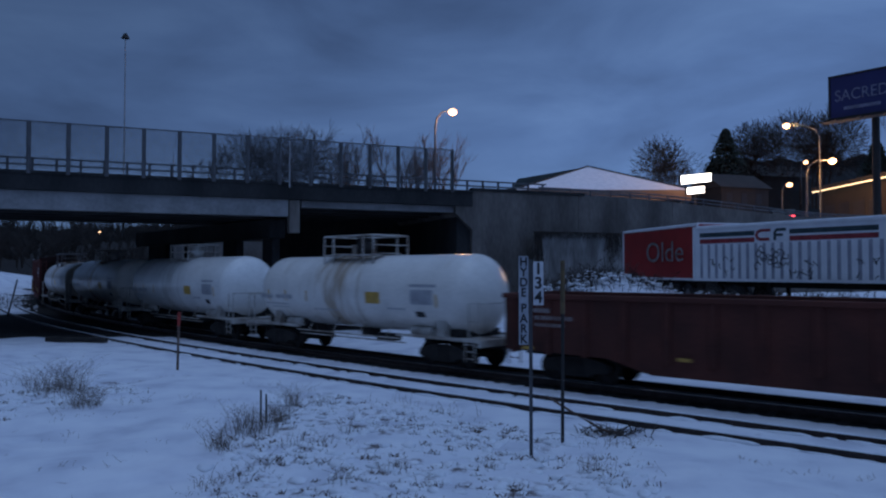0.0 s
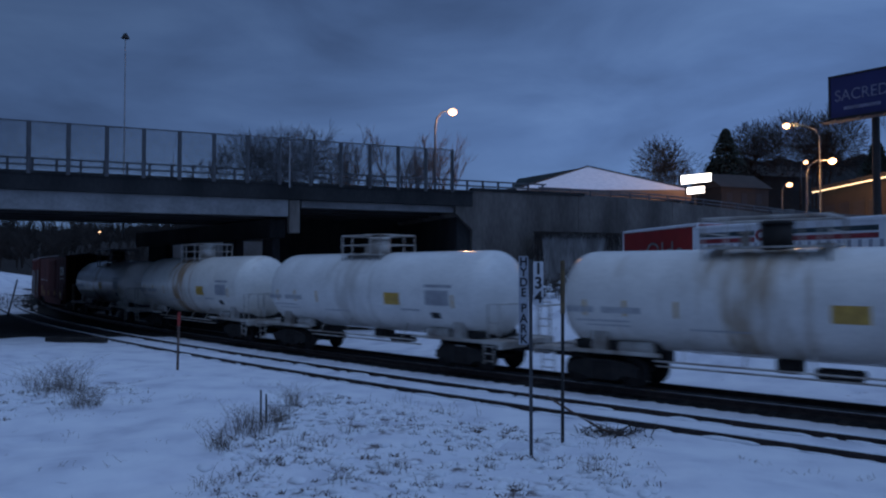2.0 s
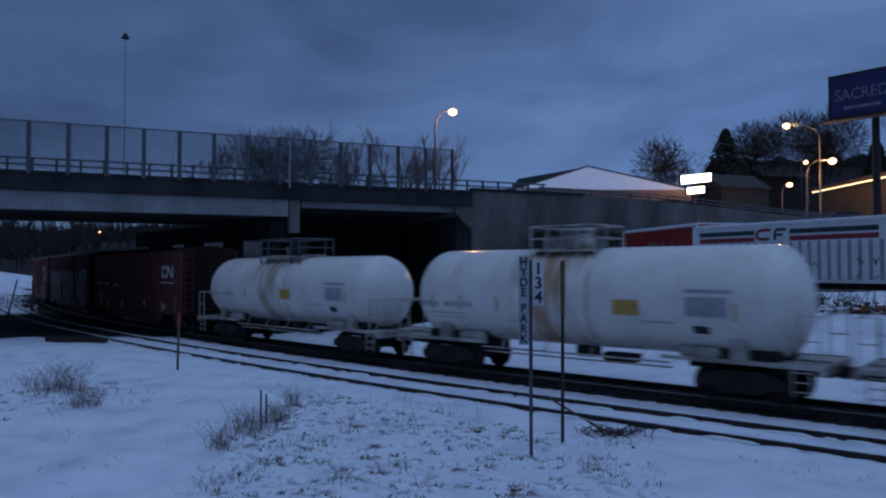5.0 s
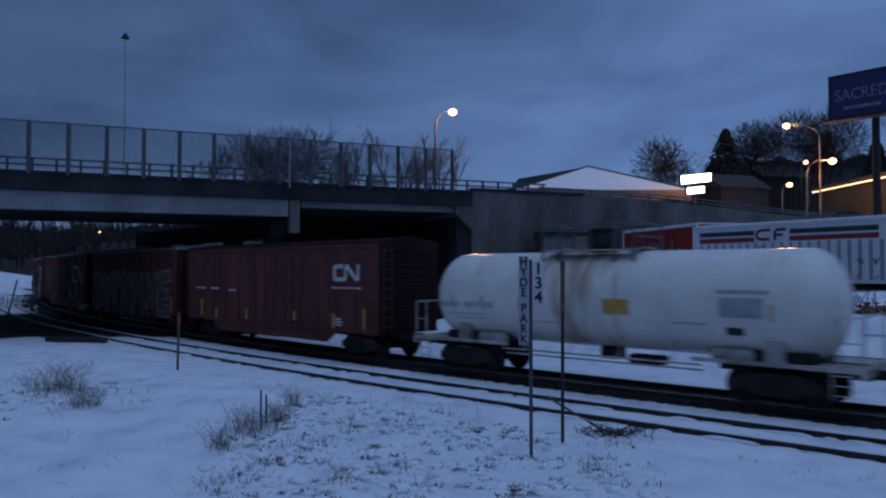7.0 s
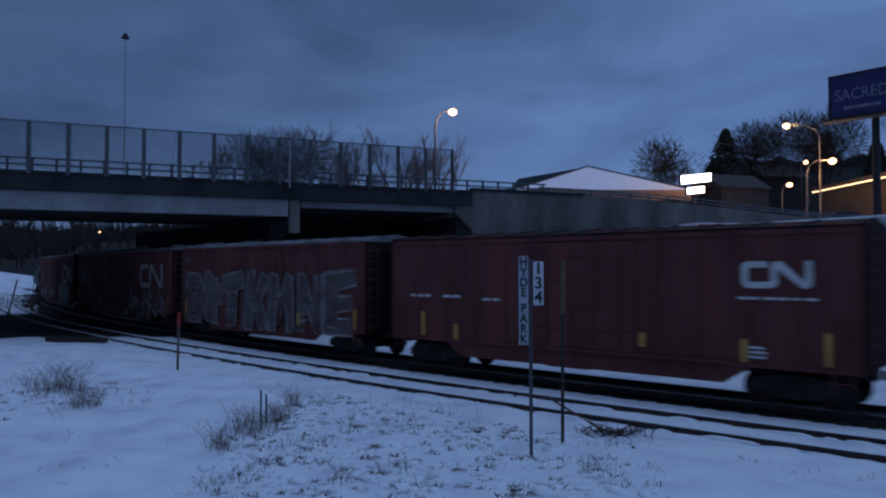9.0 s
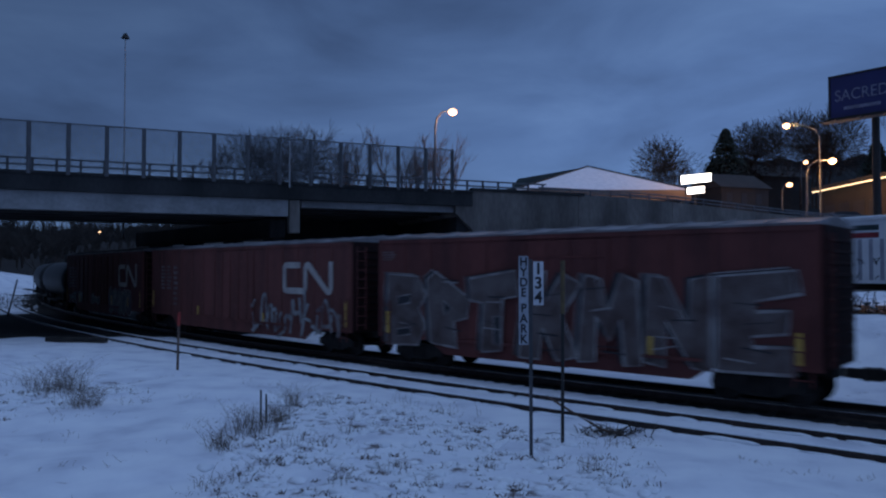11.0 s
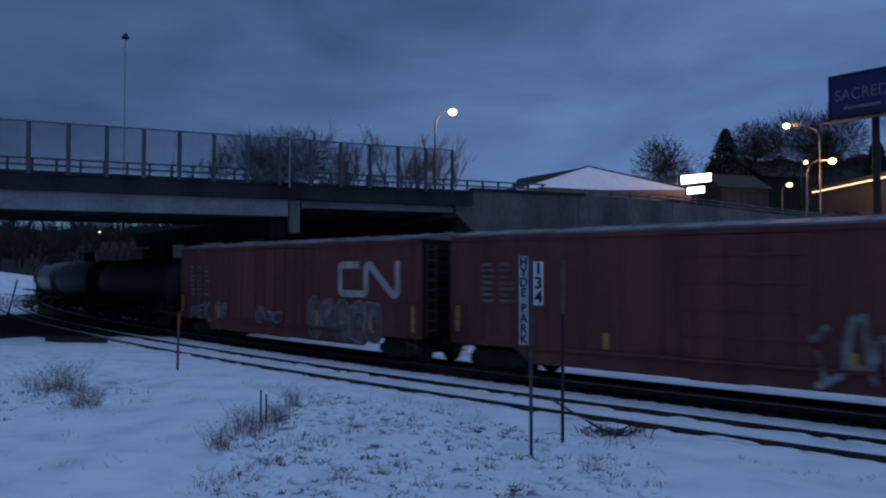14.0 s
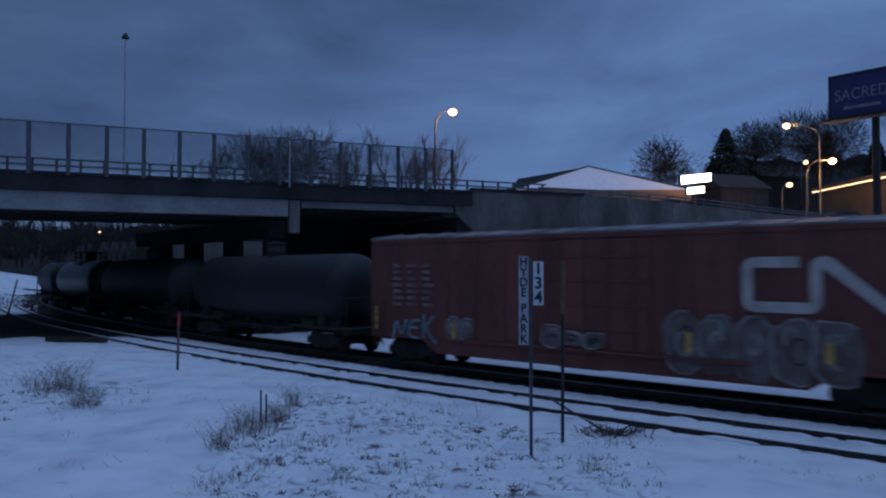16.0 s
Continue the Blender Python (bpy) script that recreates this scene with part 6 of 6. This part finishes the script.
bare_tree(-17.0, 90, 8, 12.4, 50, "bare thicket tree beyond the bridge", stems=3, depth=5, thin=0.024, fuzz=2600, wide=0.36)
bare_tree(-13.2, 89, 8, 9.5, 55, "bare thicket tree beyond the bridge", stems=3, depth=5, thin=0.018)
bare_tree(-10.0, 86, 8, 10.0, 48, "brown bare thicket tree beyond the bridge", M_TWIGLIT, 6, 0.3, 3, 0.010)
bare_tree(-6.4, 84, 8, 11.0, 49, "brown bare thicket tree beyond the bridge", M_TWIGLIT, 6, 0.26, 3, 0.010)
bare_tree(-3.4, 83, 8, 11.0, 51, "brown bare thicket tree beyond the bridge", M_TWIGLIT, 6, 0.24, 3, 0.010)
bare_tree(-1.0, 82, 8, 10.0, 56, "brown bare thicket tree beyond the bridge", M_TWIGLIT, 5, 0.24, 3, 0.010)
bare_tree(101, 160, 22, 16, 52, "broad bare tree on the hill", spread=0.5, depth=5)


def fir(x, y, z, h, seed):
    rg = random.Random(seed)
    root = thing("fir_tree", pose(x, y, z), "dark pointed fir tree on the hillside", "tree")
    part("trunk", tube(bmesh.new(), [(0, 0, -1), (0, 0, h * 0.5), (0, 0, h)], h * 0.02, 7, 0.02), M_BARK, root)
    bm = bmesh.new()
    for i in range(1700):
        t = rg.random() ** 0.75
        zz = h * (0.1 + 0.9 * t)
        r = h * 0.42 * (1 - t) ** 0.85 * rg.uniform(0.25, 1.1) + 0.1
        a = rg.uniform(0, math.tau)
        c = Vector((r * math.cos(a), r * math.sin(a), zz - r * 0.25))
        l = rg.uniform(0.35, 0.75)
        d = Vector((math.cos(a) * l, math.sin(a) * l, -l * 0.35))
        s = Vector((-math.sin(a), math.cos(a), 0)) * l * 0.45
        v = [bm.verts.new(c - s), bm.verts.new(c + d), bm.verts.new(c + s), bm.verts.new(c + Vector((0, 0, l * 0.4)))]
        bm.faces.new((v[0], v[1], v[3]))
        bm.faces.new((v[1], v[2], v[3]))
        bm.faces.new((v[0], v[2], v[1]))
    part("crown", bm, M_FIR, root, "dark drooping needle boughs")


fir(54.2, 140, 15.5, 14.9, 61)
fir(92, 155, 20, 11, 62)


def hill(name, x0, x1, y, base, top, seed, label):
    """A wooded ridge far off: a rough bank with a ragged crest of tree tops."""
    bm = bmesh.new()
    n = int((x1 - x0) / 3)
    rg = random.Random(seed)
    rows = []
    for k, (dy, f) in enumerate(((-60, 0.0), (-25, 0.45), (0, 0.86), (3, 1.0), (40, 0.3))):
        row = []
        for i in range(n + 1):
            x = x0 + (x1 - x0) * i / n
            h = top + 5 * noise.noise((x * 0.015, seed, 0)) + (rg.uniform(-1.6, 1.6) if f == 1.0 else 0)
            row.append(bm.verts.new((x, y + dy + rg.uniform(-2, 2), base + (h - base) * f + (rg.uniform(-1, 1) if 0 < f < 1 else 0))))
        rows.append(row)
    for a, b in zip(rows, rows[1:]):
        for i in range(n):
            bm.faces.new((a[i], a[i + 1], b[i + 1], b[i]))
    tagged(part(name, bm, M_HILL), label, "hillside", kind="structure")


hill("backdrop_hill_west", -420, -60, 330, 0, 23, 3, "dark wooded hillside beyond the bridge")
# south ridge is out of view, added to keep low sky off upright faces
hill("unseen_hill_south", -260, 260, -110, 0, 34, 11, "unseen dark ridge added behind the camera to cut low sky light")
hill("backdrop_hill_north", -80, 120, 420, 0, 12, 5, "dark wooded ridge in the distance")
hill("backdrop_hill_east", 88, 420, 235, 12, 40, 8, "dark wooded hill behind the shops")


def far_trees():
    """Bare tree tops along the western ridge."""
    bm = bmesh.new()
    rg = random.Random(77)
    for _ in range(160):
        x = rg.uniform(-260, -75)
        z = 18 + 4 * noise.noise((x * 0.015, 3, 0))
        h = rg.uniform(3, 8)
        y = 318 + rg.uniform(-14, 6)
        for _k in range(9):
            dx = rg.gauss(0, h * 0.22)
            tube(bm, [(x, y, z - 2), (x + dx * 0.3, y, z + h * 0.4), (x + dx, y, z + h * rg.uniform(0.6, 1))], 0.22, 3, 0.08)
    for _ in range(260):
        x, y = rg.uniform(-230, -60), rg.uniform(225, 300)
        z, h = ground_z(x, y), rg.uniform(6, 13)
        for _k in range(8):
            dx = rg.gauss(0, h * 0.25)
            tube(bm, [(x, y, z - 1), (x + dx * 0.3, y, z + h * 0.4), (x + dx, y, z + h * rg.uniform(0.5, 1))], 0.2, 3, 0.07)
    for _ in range(240):
        y = rg.uniform(125, 225)
        x = -y * rg.uniform(0.40, 0.66)
        z, h = ground_z(x, y), rg.uniform(2.5, 6.0)
        for _k in range(9):
            dx = rg.gauss(0, h * 0.35)
            tube(bm, [(x, y, z - 1), (x + dx * 0.3, y, z + h * 0.4), (x + dx, y, z + h * rg.uniform(0.5, 1))], 0.12, 3, 0.05)
    tagged(part("far_woods", bm, M_TWIG), "bare winter woods along the far ridge", "woods", kind="stuff")


far_trees()


build_ties()


# ---------------------------------------------------------------- what moves
def motions():
    for car, s8, half in TRAIN:
        walk(car, [(t, car_pose(s8 + run(t), half)) for t in range(17)])
    z = ground_z(29.3, 63)
    walk(corner_car, [(0.0, pose(29.3, 63, z, 0, 0, 66)), (1.9, pose(29.3, 63, z, 0, 0, 66)), (2.5, pose(29.9, 64.1, z, 0, 0, 35)), (3.2, pose(32.0, 65.0, z, 0, 0, 5)), (4.2, pose(36.0, 65.2, z, 0, 0, 0)), (16.0, pose(36.0, 65.2, z, 0, 0, 0))])
    for wheel, x in WHEELS:
        walk(wheel, [(k / 15, pose(x, 0, WHEEL_R) @ Matrix.Rotation(run(k / 15) / WHEEL_R, 4, "Y")) for k in range(241)])


motions()
